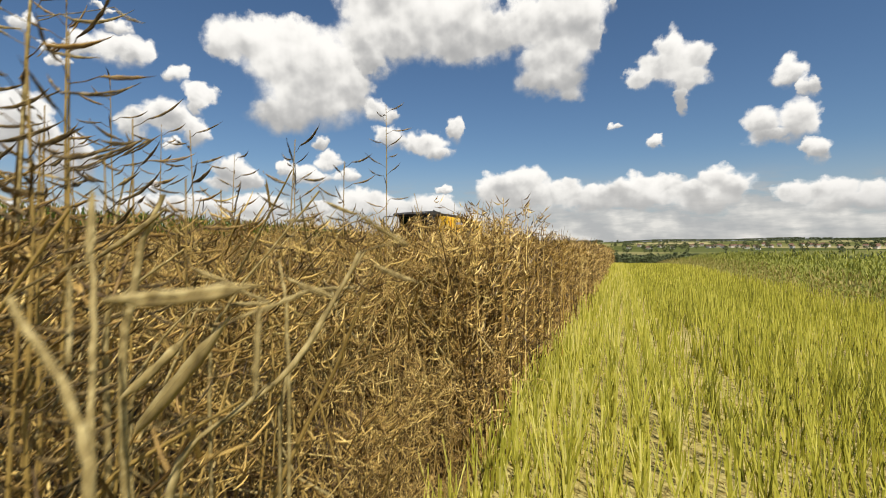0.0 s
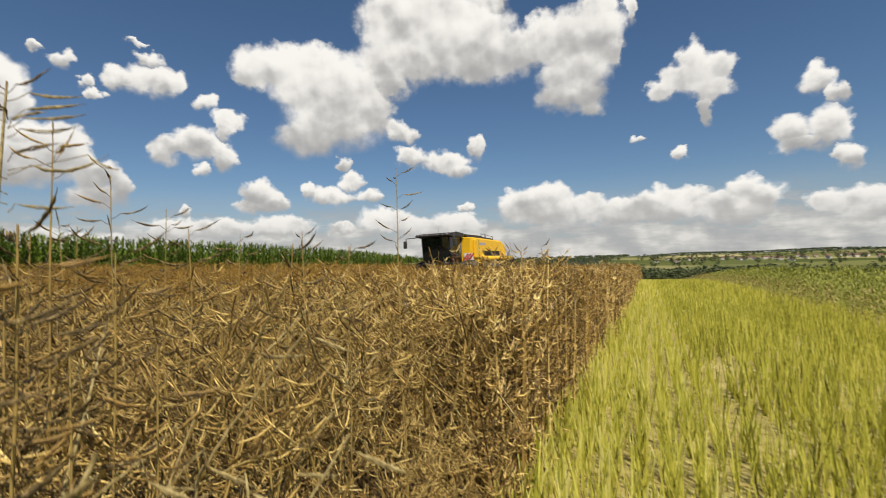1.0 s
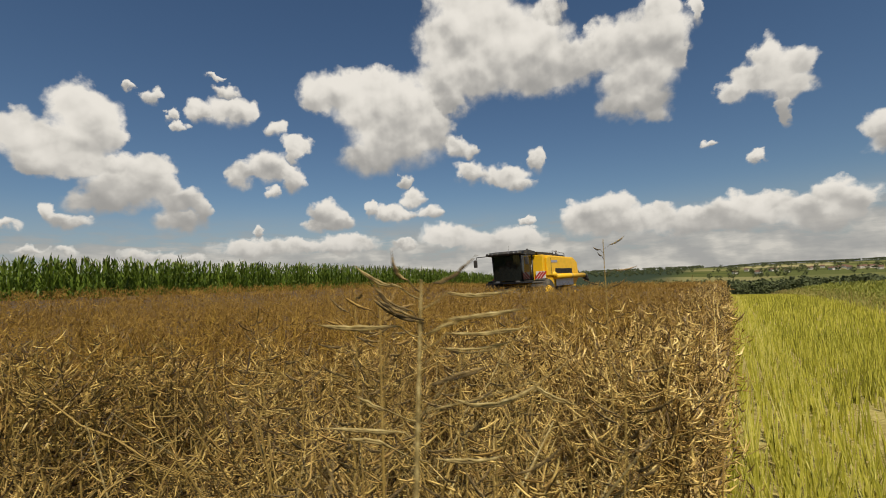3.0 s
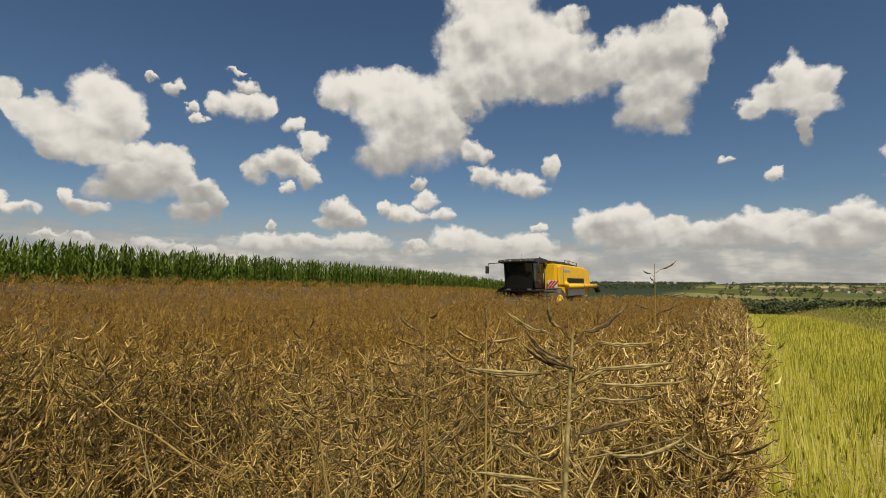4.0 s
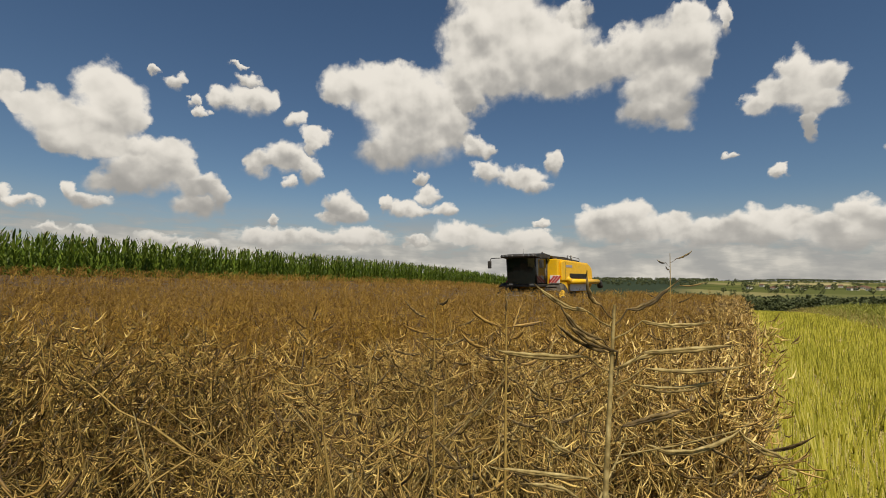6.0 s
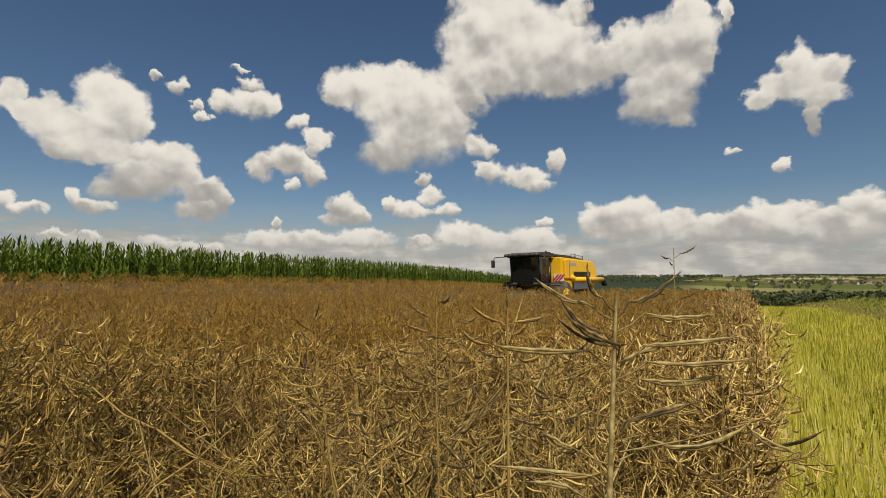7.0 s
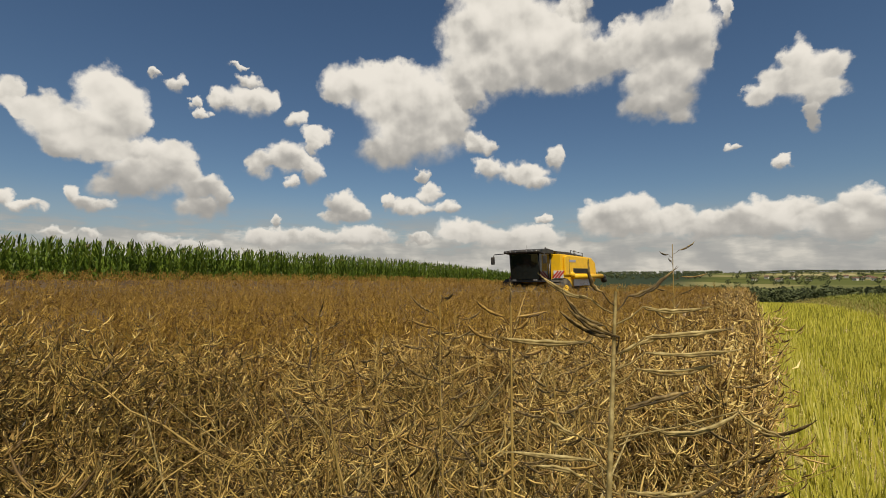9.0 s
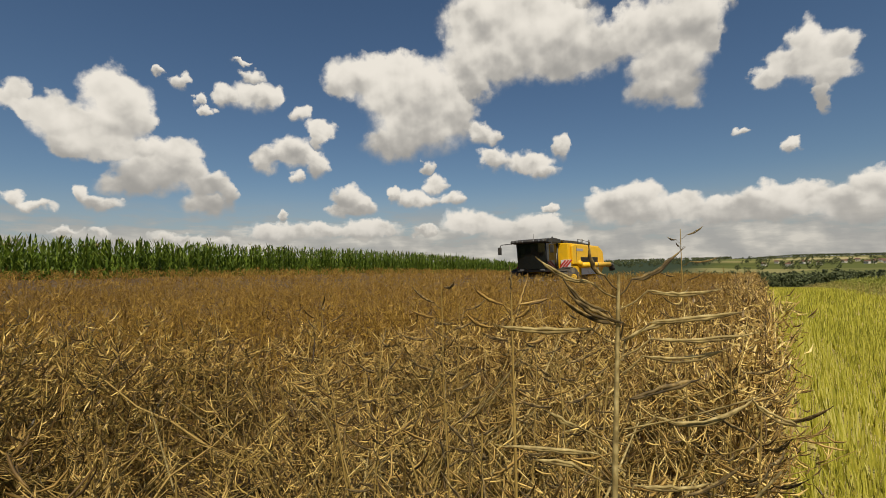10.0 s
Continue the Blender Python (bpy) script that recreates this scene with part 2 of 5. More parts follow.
def plant_material(name, stops, rough=0.6, scale=60.0, spread=0.25, glow=0.0, strip=False):
    """Stalks, pods and leaves: a colour for each piece, mottled along it."""
    m, g, p = material(name, rough)
    geo = g.node("ShaderNodeNewGeometry")
    spot = g.noise(geo.outputs["Position"], scale, 3.0)
    wide = g.noise(geo.outputs["Position"], 0.5, 2.0)
    f = g.math("ADD", g.math("MULTIPLY", geo.outputs["Random Per Island"], 0.75),
               g.math("MULTIPLY", g.math("SUBTRACT", spot, 0.5), spread * 2))
    f = g.math("ADD", f, g.math("MULTIPLY", g.math("SUBTRACT", wide, 0.4), 0.5), clamp=True)
    if strip:
        # the swath next to the standing crop is paler than the one beyond the wheel track
        sep = g.node("ShaderNodeSeparateXYZ")
        g.link(geo.outputs["Position"], sep.inputs[0])
        f = g.math("ADD", f, g.smooth(sep.outputs[0], 1.25, 0.75, -0.08, 0.09), clamp=True)
    g.link(g.ramp(f, *stops), p.inputs["Base Color"])
    p.inputs["Specular IOR Level"].default_value = 0.3
    if glow:
        # light that shines through thin leaves
        thin = g.node("ShaderNodeBsdfTranslucent")
        g.link(g.ramp(f, *stops), thin.inputs[0])
        both = g.node("ShaderNodeMixShader")
        both.inputs[0].default_value = glow
        g.link(p.outputs[0], both.inputs[1])
        g.link(thin.outputs[0], both.inputs[2])
        g.link(both.outputs[0], m.node_tree.nodes["Material Output"].inputs[0])
    bump(g, p, spot, 0.3, 0.002)
    return m


# random dry tones; dark and pale ends pushed apart to imitate shade and sun
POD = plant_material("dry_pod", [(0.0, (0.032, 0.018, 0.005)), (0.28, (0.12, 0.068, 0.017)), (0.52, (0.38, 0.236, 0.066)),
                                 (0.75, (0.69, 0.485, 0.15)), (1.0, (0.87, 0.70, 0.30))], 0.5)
# browner, darker copy of the dry pod: shading among the plants put into colour
SHADED_POD = plant_material("shaded_pod", [(0.0, (0.08, 0.038, 0.006)), (0.3, (0.20, 0.108, 0.017)), (0.65, (0.35, 0.21, 0.034)), (1.0, (0.54, 0.35, 0.075))], 0.6)
OLIVE_POD = plant_material("olive_pod", [(0.0, (0.034, 0.023, 0.006)), (0.3, (0.115, 0.075, 0.017)), (0.6, (0.32, 0.215, 0.052)), (1.0, (0.72, 0.53, 0.17))], 0.5)
# reddish brown crop far off, its shading merged into one narrow dark ramp
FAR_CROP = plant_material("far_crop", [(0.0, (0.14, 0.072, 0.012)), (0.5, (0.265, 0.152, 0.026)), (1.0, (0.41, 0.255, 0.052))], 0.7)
STALK = plant_material("dry_stalk", [(0.0, (0.11, 0.065, 0.018)), (0.5, (0.33, 0.22, 0.060)), (1.0, (0.66, 0.50, 0.19))], 0.6)
DARK_POD = plant_material("dark_pod", [(0.0, (0.045, 0.03, 0.012)), (0.45, (0.13, 0.088, 0.032)), (0.72, (0.36, 0.25, 0.095)), (1.0, (0.68, 0.53, 0.26))], 0.7, 110.0, 0.8)
PALE_STRAW = plant_material("pale_straw", [(0.0, (0.11, 0.075, 0.025)), (0.45, (0.30, 0.225, 0.085)), (1.0, (0.60, 0.48, 0.22))], 0.75, 110.0, 0.8)
STUBBLE = plant_material("stubble", [(0.0, (0.205, 0.205, 0.024)), (0.35, (0.47, 0.445, 0.048)), (0.65, (0.69, 0.635, 0.105)), (1.0, (0.85, 0.78, 0.29))], 0.6, 25.0, 0.2, 0.35, True)
MAIZE = plant_material("maize_leaf", [(0.0, (0.045, 0.08, 0.010)), (0.5, (0.115, 0.175, 0.018)), (1.0, (0.24, 0.30, 0.045))], 0.45, 12.0, 0.2, 0.3)
TASSEL = plant_material("maize_tassel", [(0.0, (0.16, 0.14, 0.05)), (1.0, (0.34, 0.29, 0.13))], 0.7)
MARGIN = plant_material("margin_plants", [(0.0, (0.15, 0.16, 0.025)), (0.5, (0.30, 0.31, 0.05)), (1.0, (0.50, 0.46, 0.12))], 0.6, 8.0, 0.2, 0.25)
WEEDS = plant_material("margin_weeds", [(0.0, (0.19, 0.14, 0.045)), (0.5, (0.36, 0.29, 0.085)), (1.0, (0.50, 0.42, 0.15))], 0.7, 8.0, 0.2, 0.2)
# dark green foliage, lightened a little to carry the haze of distance
TREES = plant_material("far_foliage", [(0.0, (0.045, 0.056, 0.022)), (0.5, (0.08, 0.095, 0.034)), (1.0, (0.12, 0.135, 0.05))], 0.8, 0.3, 0.2)


def ground_material():
    """Straw-littered soil in the field, then a patchwork of meadows and fields across the valley."""
    m, g, p = material("ground_cover", 1.0)
    p.inputs["Specular IOR Level"].default_value = 0.0
    pos = g.node("ShaderNodeNewGeometry").outputs["Position"]
    sep = g.node("ShaderNodeSeparateXYZ")
    g.link(pos, sep.inputs[0])
    crumbs = g.noise(pos, 22.0, 6.0, 0.7)
    patch = g.noise(pos, 1.3, 3.0)
    soil = g.ramp(g.math("ADD", g.math("MULTIPLY", crumbs, 0.8), g.math("MULTIPLY", patch, 0.2)),
                  (0.3, (0.14, 0.10, 0.035)), (0.5, (0.40, 0.33, 0.11)), (0.68, (0.62, 0.54, 0.24)))
    cells = g.node("ShaderNodeTexVoronoi")
    g.link(g.vec("MULTIPLY", pos, (0.0042, 0.0075, 0.0)), cells.inputs["Vector"])
    cells.inputs["Scale"].default_value = 1.0
    tone = g.node("ShaderNodeSeparateColor")
    g.link(cells.outputs["Color"], tone.inputs[0])
    # field colours raised by about a third, with the valley haze painted in
    far = g.ramp(tone.outputs[0], (0.0, (0.07, 0.085, 0.025)), (0.3, (0.17, 0.17, 0.055)), (0.5, (0.38, 0.32, 0.15)),
                 (0.7, (0.10, 0.115, 0.035)), (1.0, (0.46, 0.39, 0.20)))
    far = g.mix(g.math("MULTIPLY", g.noise(pos, 0.05, 5.0), 0.5), far, (0.06, 0.08, 0.03))
    woods = g.math("MULTIPLY", g.smooth(sep.outputs[1], 1900.0, 2350.0),
                   g.smooth(g.noise(g.vec("MULTIPLY", pos, (0.0016, 0.002, 0)), 1.0, 4.0), 0.28, 0.36))
    slope = g.math("MULTIPLY", g.smooth(sep.outputs[0], -40.0, -120.0), g.smooth(sep.outputs[1], 620.0, 800.0))
    woods = g.math("MAXIMUM", woods, slope)
    far = g.mix(woods, far, (0.040, 0.055, 0.035))
    colour = g.mix(g.smooth(sep.outputs[1], 70.0, 160.0), soil, far)
    g.link(colour, p.inputs["Base Color"])
    bump(g, p, crumbs, 0.6, 0.03)
    return m


GROUND = ground_material()


def shaded_inside_material():
    m, g, p = material("shaded_crop_inside", 0.9)
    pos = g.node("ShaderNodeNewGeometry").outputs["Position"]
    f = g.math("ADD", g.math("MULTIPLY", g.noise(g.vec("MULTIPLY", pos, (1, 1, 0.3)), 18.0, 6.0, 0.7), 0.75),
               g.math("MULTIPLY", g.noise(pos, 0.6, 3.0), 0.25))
    # dark ramp: the shade between the stalks is put into this brown
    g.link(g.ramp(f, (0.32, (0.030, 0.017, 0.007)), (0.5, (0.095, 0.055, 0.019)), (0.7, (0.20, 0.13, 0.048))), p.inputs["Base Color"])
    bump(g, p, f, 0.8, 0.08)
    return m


SHADED_INSIDE = shaded_inside_material()


def paint(name, colour, rough=0.4, metal=0.0, dirt=(0.25, 0.2, 0.12), amount=0.35, scale=3.0):
    """Painted or plain parts with dust on them."""
    m, g, p = material(name, rough, metal)
    pos = g.node("ShaderNodeTexCoord").outputs["Object"]
    f = g.math("MULTIPLY", g.smooth(g.noise(pos, scale, 6.0, 0.65), 0.35, 0.75), amount)
    g.link(g.mix(f, colour, dirt), p.inputs["Base Color"])
    g.link(g.math("ADD", rough, g.math("MULTIPLY", f, 0.4)), p.inputs["Roughness"])
    bump(g, p, g.noise(pos, scale * 12, 4.0), 0.08, 0.004)
    return m


YELLOW = paint("yellow_paint", (0.88, 0.50, 0.012), 0.38, amount=0.18)
BLACK = paint("black_plastic", (0.018, 0.018, 0.018), 0.55, amount=0.25)
STEEL = paint("dusty_steel", (0.30, 0.29, 0.27), 0.5, 0.6)
RUBBER = paint("tyre_rubber", (0.02, 0.02, 0.02), 0.8, amount=0.5)
RED = paint("red_warning_paint", (0.55, 0.03, 0.02), 0.5, amount=0.15)
WHITE = paint("white_warning_paint", (0.75, 0.74, 0.70), 0.5, amount=0.15)
BLUE = paint("blue_decal", (0.38, 0.36, 0.40), 0.5, amount=0.15)
LAMP_LENS = paint("lamp_lens", (0.13, 0.13, 0.13), 0.15, amount=0.1)
PLASTER = paint("house_plaster", (0.66, 0.62, 0.54), 0.9, amount=0.3, scale=0.5)
ROOF_TILE = paint("house_roof", (0.15, 0.075, 0.05), 0.9, amount=0.4, scale=0.5)
GLASS_DARK, _g, _p = material("tinted_glass", 0.04)
_p.inputs["Base Color"].default_value = (0.012, 0.016, 0.015, 1)
_p.inputs["Transmission Weight"].default_value = 0.25
_p.inputs["Specular IOR Level"].default_value = 0.35
WINDOW_DARK = paint("window_pane", (0.03, 0.035, 0.04), 0.15, amount=0.1)

# ---------------------------------------------------------------- mesh helpers


def mesh_from(name, verts, quads=None, tris=None, mat=None, smooth=True):
    """A mesh from arrays of vertices and of faces with four and three corners."""
    me = bpy.data.meshes.new(name)
    verts = np.asarray(verts, np.float32).reshape(-1, 3)
    quads = np.zeros((0, 4), np.int32) if quads is None else np.asarray(quads, np.int32)
    tris = np.zeros((0, 3), np.int32) if tris is None else np.asarray(tris, np.int32)
    loops = np.concatenate([quads.ravel(), tris.ravel()])
    starts = np.concatenate([np.arange(len(quads)) * 4, len(quads) * 4 + np.arange(len(tris)) * 3])
    me.vertices.add(len(verts))
    me.vertices.foreach_set("co", verts.ravel())
    me.loops.add(len(loops))
    me.loops.foreach_set("vertex_index", loops.astype(np.int32))
    me.polygons.add(len(starts))
    me.polygons.foreach_set("loop_start", starts.astype(np.int32))
    me.polygons.foreach_set("use_smooth", np.full(len(starts), smooth))
    me.update(calc_edges=True)
    if mat:
        me.materials.append(mat)
    return me


def tubes(points, radii, sides):
    """Vertices and quads of many tubes: points (n, k, 3), radii (n, k)."""
    points, radii = np.asarray(points, float), np.asarray(radii, float)
    n, k, _ = points.shape
    d = points[:, -1] - points[:, 0]
    d /= np.linalg.norm(d, axis=1, keepdims=True) + 1e-9
    ref = np.where(np.abs(d[:, 2:3]) > 0.8, np.array([[1.0, 0.3, 0.0]]), np.array([[0.0, 0.0, 1.0]]))
    u = np.cross(d, ref)
    u /= np.linalg.norm(u, axis=1, keepdims=True) + 1e-9
    w = np.cross(d, u)
    a = np.arange(sides) * 2 * np.pi / sides
    ring = u[:, None, :] * np.cos(a)[None, :, None] + w[:, None, :] * np.sin(a)[None, :, None]
    v = points[:, :, None, :] + ring[:, None, :, :] * radii[:, :, None, None]
    base = (np.arange(n) * k * sides)[:, None, None]
    i = (np.arange(k - 1) * sides)[None, :, None]
    j = np.arange(sides)[None, None, :]
    j2 = (j + 1) % sides
    q = np.stack([base + i + j, base + i + j2, base + i + sides + j2, base + i + sides + j], -1)
    return v.reshape(-1, 3), q.reshape(-1, 4)


def slivers(start, middle, end, radius):
    """Vertices and triangles of many bent pods: two three-sided points base to base."""
    n = len(start)
    d = end - start
    d /= np.linalg.norm(d, axis=1, keepdims=True) + 1e-9
    ref = np.where(np.abs(d[:, 2:3]) > 0.8, np.array([[1.0, 0.3, 0.0]]), np.array([[0.0, 0.0, 1.0]]))
    u = np.cross(d, ref)
    u /= np.linalg.norm(u, axis=1, keepdims=True) + 1e-9
    w = np.cross(d, u)
    v = np.empty((n, 5, 3))
    v[:, 0], v[:, 4] = start, end
    for s in range(3):
        a = s * 2 * np.pi / 3
        v[:, 1 + s] = middle + (u * np.cos(a) + w * np.sin(a)) * radius[:, None]
    pattern = np.array([(0, 2, 1), (0, 3, 2), (0, 1, 3), (4, 1, 2), (4, 2, 3), (4, 3, 1)])
    t = (np.arange(n) * 5)[:, None, None] + pattern[None]
    return v.reshape(-1, 3), t.reshape(-1, 3)


class Pile:
    """Collects pieces that become one mesh."""

    def __init__(self):
        self.v, self.q, self.t, self.n = [], [], [], 0

    def add(self, verts, quads=None, tris=None):
        self.v.append(verts)
        if quads is not None:
            self.q.append(quads + self.n)
        if tris is not None:
            self.t.append(tris + self.n)
        self.n += len(verts)

    def mesh(self, name, mat, smooth=True):
        return mesh_from(name, np.concatenate(self.v), np.concatenate(self.q) if self.q else None,
                         np.concatenate(self.t) if self.t else None, mat, smooth)


def part(name, bm, mat, parent, label="", smooth=False):
    """Links a bmesh as one mesh object under a thing or a part."""
    me = bpy.data.meshes.new(name)
    bm.to_mesh(me)
    bm.free()
    me.materials.append(mat)
    for f in me.polygons:
        f.use_smooth = smooth
    ob = new(name, me)
    ob.parent = parent
    return tagged(ob, label) if label else ob


def mesh_part(name, me, parent, label=""):
    ob = new(name, me)
    ob.parent = parent
    return tagged(ob, label) if label else ob


def box(size, at=(0, 0, 0), bevel=0.02, segments=2, turn=None):
    bm = bmesh.new()
    bmesh.ops.create_cube(bm, size=1)
    bmesh.ops.scale(bm, vec=size, verts=bm.verts)
    if bevel:
        bmesh.ops.bevel(bm, geom=bm.edges[:], offset=min(bevel, min(size) * 0.45), segments=segments, affect="EDGES", profile=0.6)
    if turn is not None:
        bmesh.ops.rotate(bm, cent=(0, 0, 0), matrix=Euler([radians(a) for a in turn]).to_matrix(), verts=bm.verts)
    bmesh.ops.translate(bm, vec=at, verts=bm.verts)
    return bm


def prism(outline, x0, x1, bevel=0.03):
    """A body with its side outline (y, z) drawn out from x0 to x1."""
    bm = bmesh.new()
    vs = [bm.verts.new((x0, y, z)) for y, z in outline]
    face = bm.faces.new(vs)
    out = bmesh.ops.extrude_face_region(bm, geom=[face])
    bmesh.ops.translate(bm, vec=(x1 - x0, 0, 0), verts=[e for e in out["geom"] if isinstance(e, bmesh.types.BMVert)])
    bmesh.ops.recalc_face_normals(bm, faces=bm.faces[:])
    if bevel:
        bmesh.ops.bevel(bm, geom=bm.edges[:], offset=bevel, segments=2, affect="EDGES", profile=0.6)
    return bm


def rod(a, b, r, sides=10, r2=None):
    """A round bar from a to b."""
    a, b = Vector(a), Vector(b)
    bm = bmesh.new()
    bmesh.ops.create_cone(bm, cap_ends=True, segments=sides, radius1=r, radius2=r if r2 is None else r2, depth=(b - a).length)
    turn = (b - a).to_track_quat("Z", "Y").to_matrix().to_4x4()
    bmesh.ops.transform(bm, matrix=Matrix.Translation((a + b) / 2) @ turn, verts=bm.verts)
    return bm


def joined(*parts):
    """Several bmeshes as one."""
    out = bmesh.new()
    for bm in parts:
        me = bpy.data.meshes.new("piece")
        bm.to_mesh(me)
        bm.free()
        out.from_mesh(me)
        bpy.data.meshes.remove(me)
    return out

# ---------------------------------------------------------------- ground and distance


def smoothstep(a, b, x):
    t = np.clip((x - a) / (b - a), 0, 1)
    return t * t * (3 - 2 * t)


def height(x, y):
    """The lie of the land: a field that rises gently towards the maize and falls over a brow into a valley."""
    x, y = np.asarray(x, float), np.asarray(y, float)
    z = -0.012 * np.clip(y, -40, 80) - 0.016 * np.clip(x, -10, 0) - 0.040 * np.clip(x + 10, -45, 0) - 0.006 * np.clip(x, 0, 60)
    z = z - 27.0 * (1 - np.exp(-(np.clip(y - 25, 0, None) / 200.0) ** 2))
    z = z + 18.0 * smoothstep(430, 1100, y) + 12.0 * smoothstep(1000, 1700, y)
    top = -14.0 + 27.0 * smoothstep(-0.12, 0.30, x / np.maximum(y, 200)) + 7.0 * np.sin(x * 0.0042 + 1.0) + 4.0 * np.sin(x * 0.011)
    z = z + top * smoothstep(1700, 2700, y)
    return z


def build_ground():
    s = np.linspace(-1, 1, 181)
    xs = np.sinh(s * 6.2) / np.sinh(6.2) * 3200
    ys = np.concatenate([-np.geomspace(200, 4, 14), np.linspace(-3, 120, 100), np.geomspace(125, 4300, 110)])
    gx, gy = np.meshgrid(xs, ys)
    gz = height(gx, gy)
    n, m = gx.shape
    i = np.arange(n - 1)[:, None] * m + np.arange(m - 1)[None]
    q = np.stack([i, i + 1, i + m + 1, i + m], -1).reshape(-1, 4)
    me = mesh_from("ground", np.stack([gx, gy, gz], -1), q, None, GROUND)
    tagged(new("ground", me), "straw-littered field soil falling away to a patchwork valley", "ground", kind="structure")


build_ground()

# ---------------------------------------------------------------- rapeseed


def unit(a):
    return a / (np.linalg.norm(a, axis=-1, keepdims=True) + 1e-9)


def grow(rng, base, tall, branches, per_branch, pod_len, lean=0.3, low=0.4):
    """Stems, branches and pods of many ripe rapeseed plants, as arrays."""
    n = len(base)
    phi = rng.uniform(0, 2 * np.pi, n)
    tilt = rng.uniform(0, lean, n)
    # the outermost stems lean inwards, held by their neighbours
    tilt = np.where((base[:, 0] > -0.25) & (base[:, 1] > 1.0) & (np.cos(phi) > 0), tilt * 0.35, tilt)
    off = np.stack([np.cos(phi) * tilt, np.sin(phi) * tilt, np.zeros(n)], -1)
    up = np.array([0, 0, 1.0])

    def on_stem(s, k=slice(None)):
        return base[k] + (up[None] * s[:, None] + off[k] * (s ** 1.6)[:, None]) * tall[k][:, None]

    s = np.array([0.0, 0.45, 0.75, 1.0])
    stems = np.stack([on_stem(np.full(n, v)) for v in s], 1)
    stems[:, 1:3, :2] += rng.normal(0, 0.02, (n, 2, 2))
    owner = np.repeat(np.arange(n), branches)
    m = len(owner)
    s0 = rng.uniform(low, 0.92, m)
    start = on_stem(s0, owner)
    az = rng.uniform(0, 2 * np.pi, m)
    rise = rng.uniform(0.15, 1.3, m)
    way = unit(np.stack([np.cos(az), np.sin(az), rise], -1))
    # branches of the outer rows reach less far out over the stubble
    outer = (base[owner, 0] > -0.55) & (base[owner, 1] > 1.0) & (way[:, 0] > 0)
    way[:, 0] = np.where(outer, way[:, 0] * 0.5, way[:, 0])
    long = rng.uniform(0.14, 0.40, m) * (tall[owner] / 1.4)
    end = start + way * long[:, None]
    ceiling = base[owner, 2] + tall[owner] * rng.uniform(0.9, 1.05, m)
    end[:, 2] = np.minimum(end[:, 2], np.maximum(ceiling, start[:, 2] + 0.02))
    mid = (start + end) / 2 + np.stack([np.zeros(m), np.zeros(m), rng.uniform(-0.05, 0.01, m)], -1)
    arms = np.stack([start, mid, end], 1)
    own = np.repeat(np.arange(m), per_branch)
    k = len(own)
    t = rng.uniform(0.25, 1.0, k)[:, None]
    p0 = start[own] * (1 - t) + end[own] * t
    a2 = rng.uniform(0, 2 * np.pi, k)
    d = unit(np.stack([np.cos(a2), np.sin(a2), rng.uniform(-0.55, 1.5, k)], -1) + 0.25 * way[own])
    L = pod_len * rng.uniform(0.6, 1.25, k)[:, None]
    p1 = p0 + d * L
    bend = L * rng.uniform(-0.24, 0.0, k)[:, None]
    pm = (p0 + p1) / 2 + np.concatenate([rng.normal(0, 0.05, (k, 2)) * L, bend], 1)
    return stems, arms, p0, pm, p1


def pod_tubes(p0, pm, p1, radius, sides=3):
    """Round pods with a thin foot and a beak."""
    pts = []
    for t in (0.0, 0.16, 0.5, 0.86, 1.0):
        pts.append(p0 * (1 - t) ** 2 + 2 * t * (1 - t) * (2 * pm - (p0 + p1) / 2) + p1 * t * t)
    n = len(p0)
    r = np.outer(radius, np.array([0.35, 0.85, 1.0, 0.75, 0.12]))
    return tubes(np.stack(pts, 1), r, sides)


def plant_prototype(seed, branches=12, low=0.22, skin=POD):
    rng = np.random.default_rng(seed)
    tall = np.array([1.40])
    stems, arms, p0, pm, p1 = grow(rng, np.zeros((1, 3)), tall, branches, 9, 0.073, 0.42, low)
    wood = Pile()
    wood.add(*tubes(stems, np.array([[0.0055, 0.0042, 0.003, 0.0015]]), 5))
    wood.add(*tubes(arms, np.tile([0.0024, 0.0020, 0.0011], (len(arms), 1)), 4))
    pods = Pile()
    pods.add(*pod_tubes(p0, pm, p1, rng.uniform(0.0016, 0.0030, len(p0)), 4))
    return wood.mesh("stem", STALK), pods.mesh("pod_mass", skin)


CROP_TALL = 1.37


def in_swath(x, y):
    """The ground that the harvester covers or has already cut behind itself."""
    return (np.abs(x + 10.4) < 3.5) & (y > 25.6)


WAY = np.array([(0.63, 0.0, 1.24), (0.63, 0.05, 1.35), (0.61, 0.07, 1.45), (0.52, 0.09, 1.53), (0.35, 0.09, 1.61), (0.22, 0.08, 1.68),
                (0.10, 0.06, 1.73), (-0.03, 0.05, 1.76), (-0.10, 0.02, 1.75)])


def clear_of_path(m, shape):
    """Whether a plant posed at m leaves the walker's way free by a good hand's width."""
    turn = np.array(m.to_3x3())
    pts = shape @ turn.T + np.array(m.translation)
    inside = pts[pts[:, 1] > 0.7, 0].max(initial=-1.0) < 0.11
    return inside and np.linalg.norm(pts[:, None] - WAY[None], axis=2).min() > 0.30


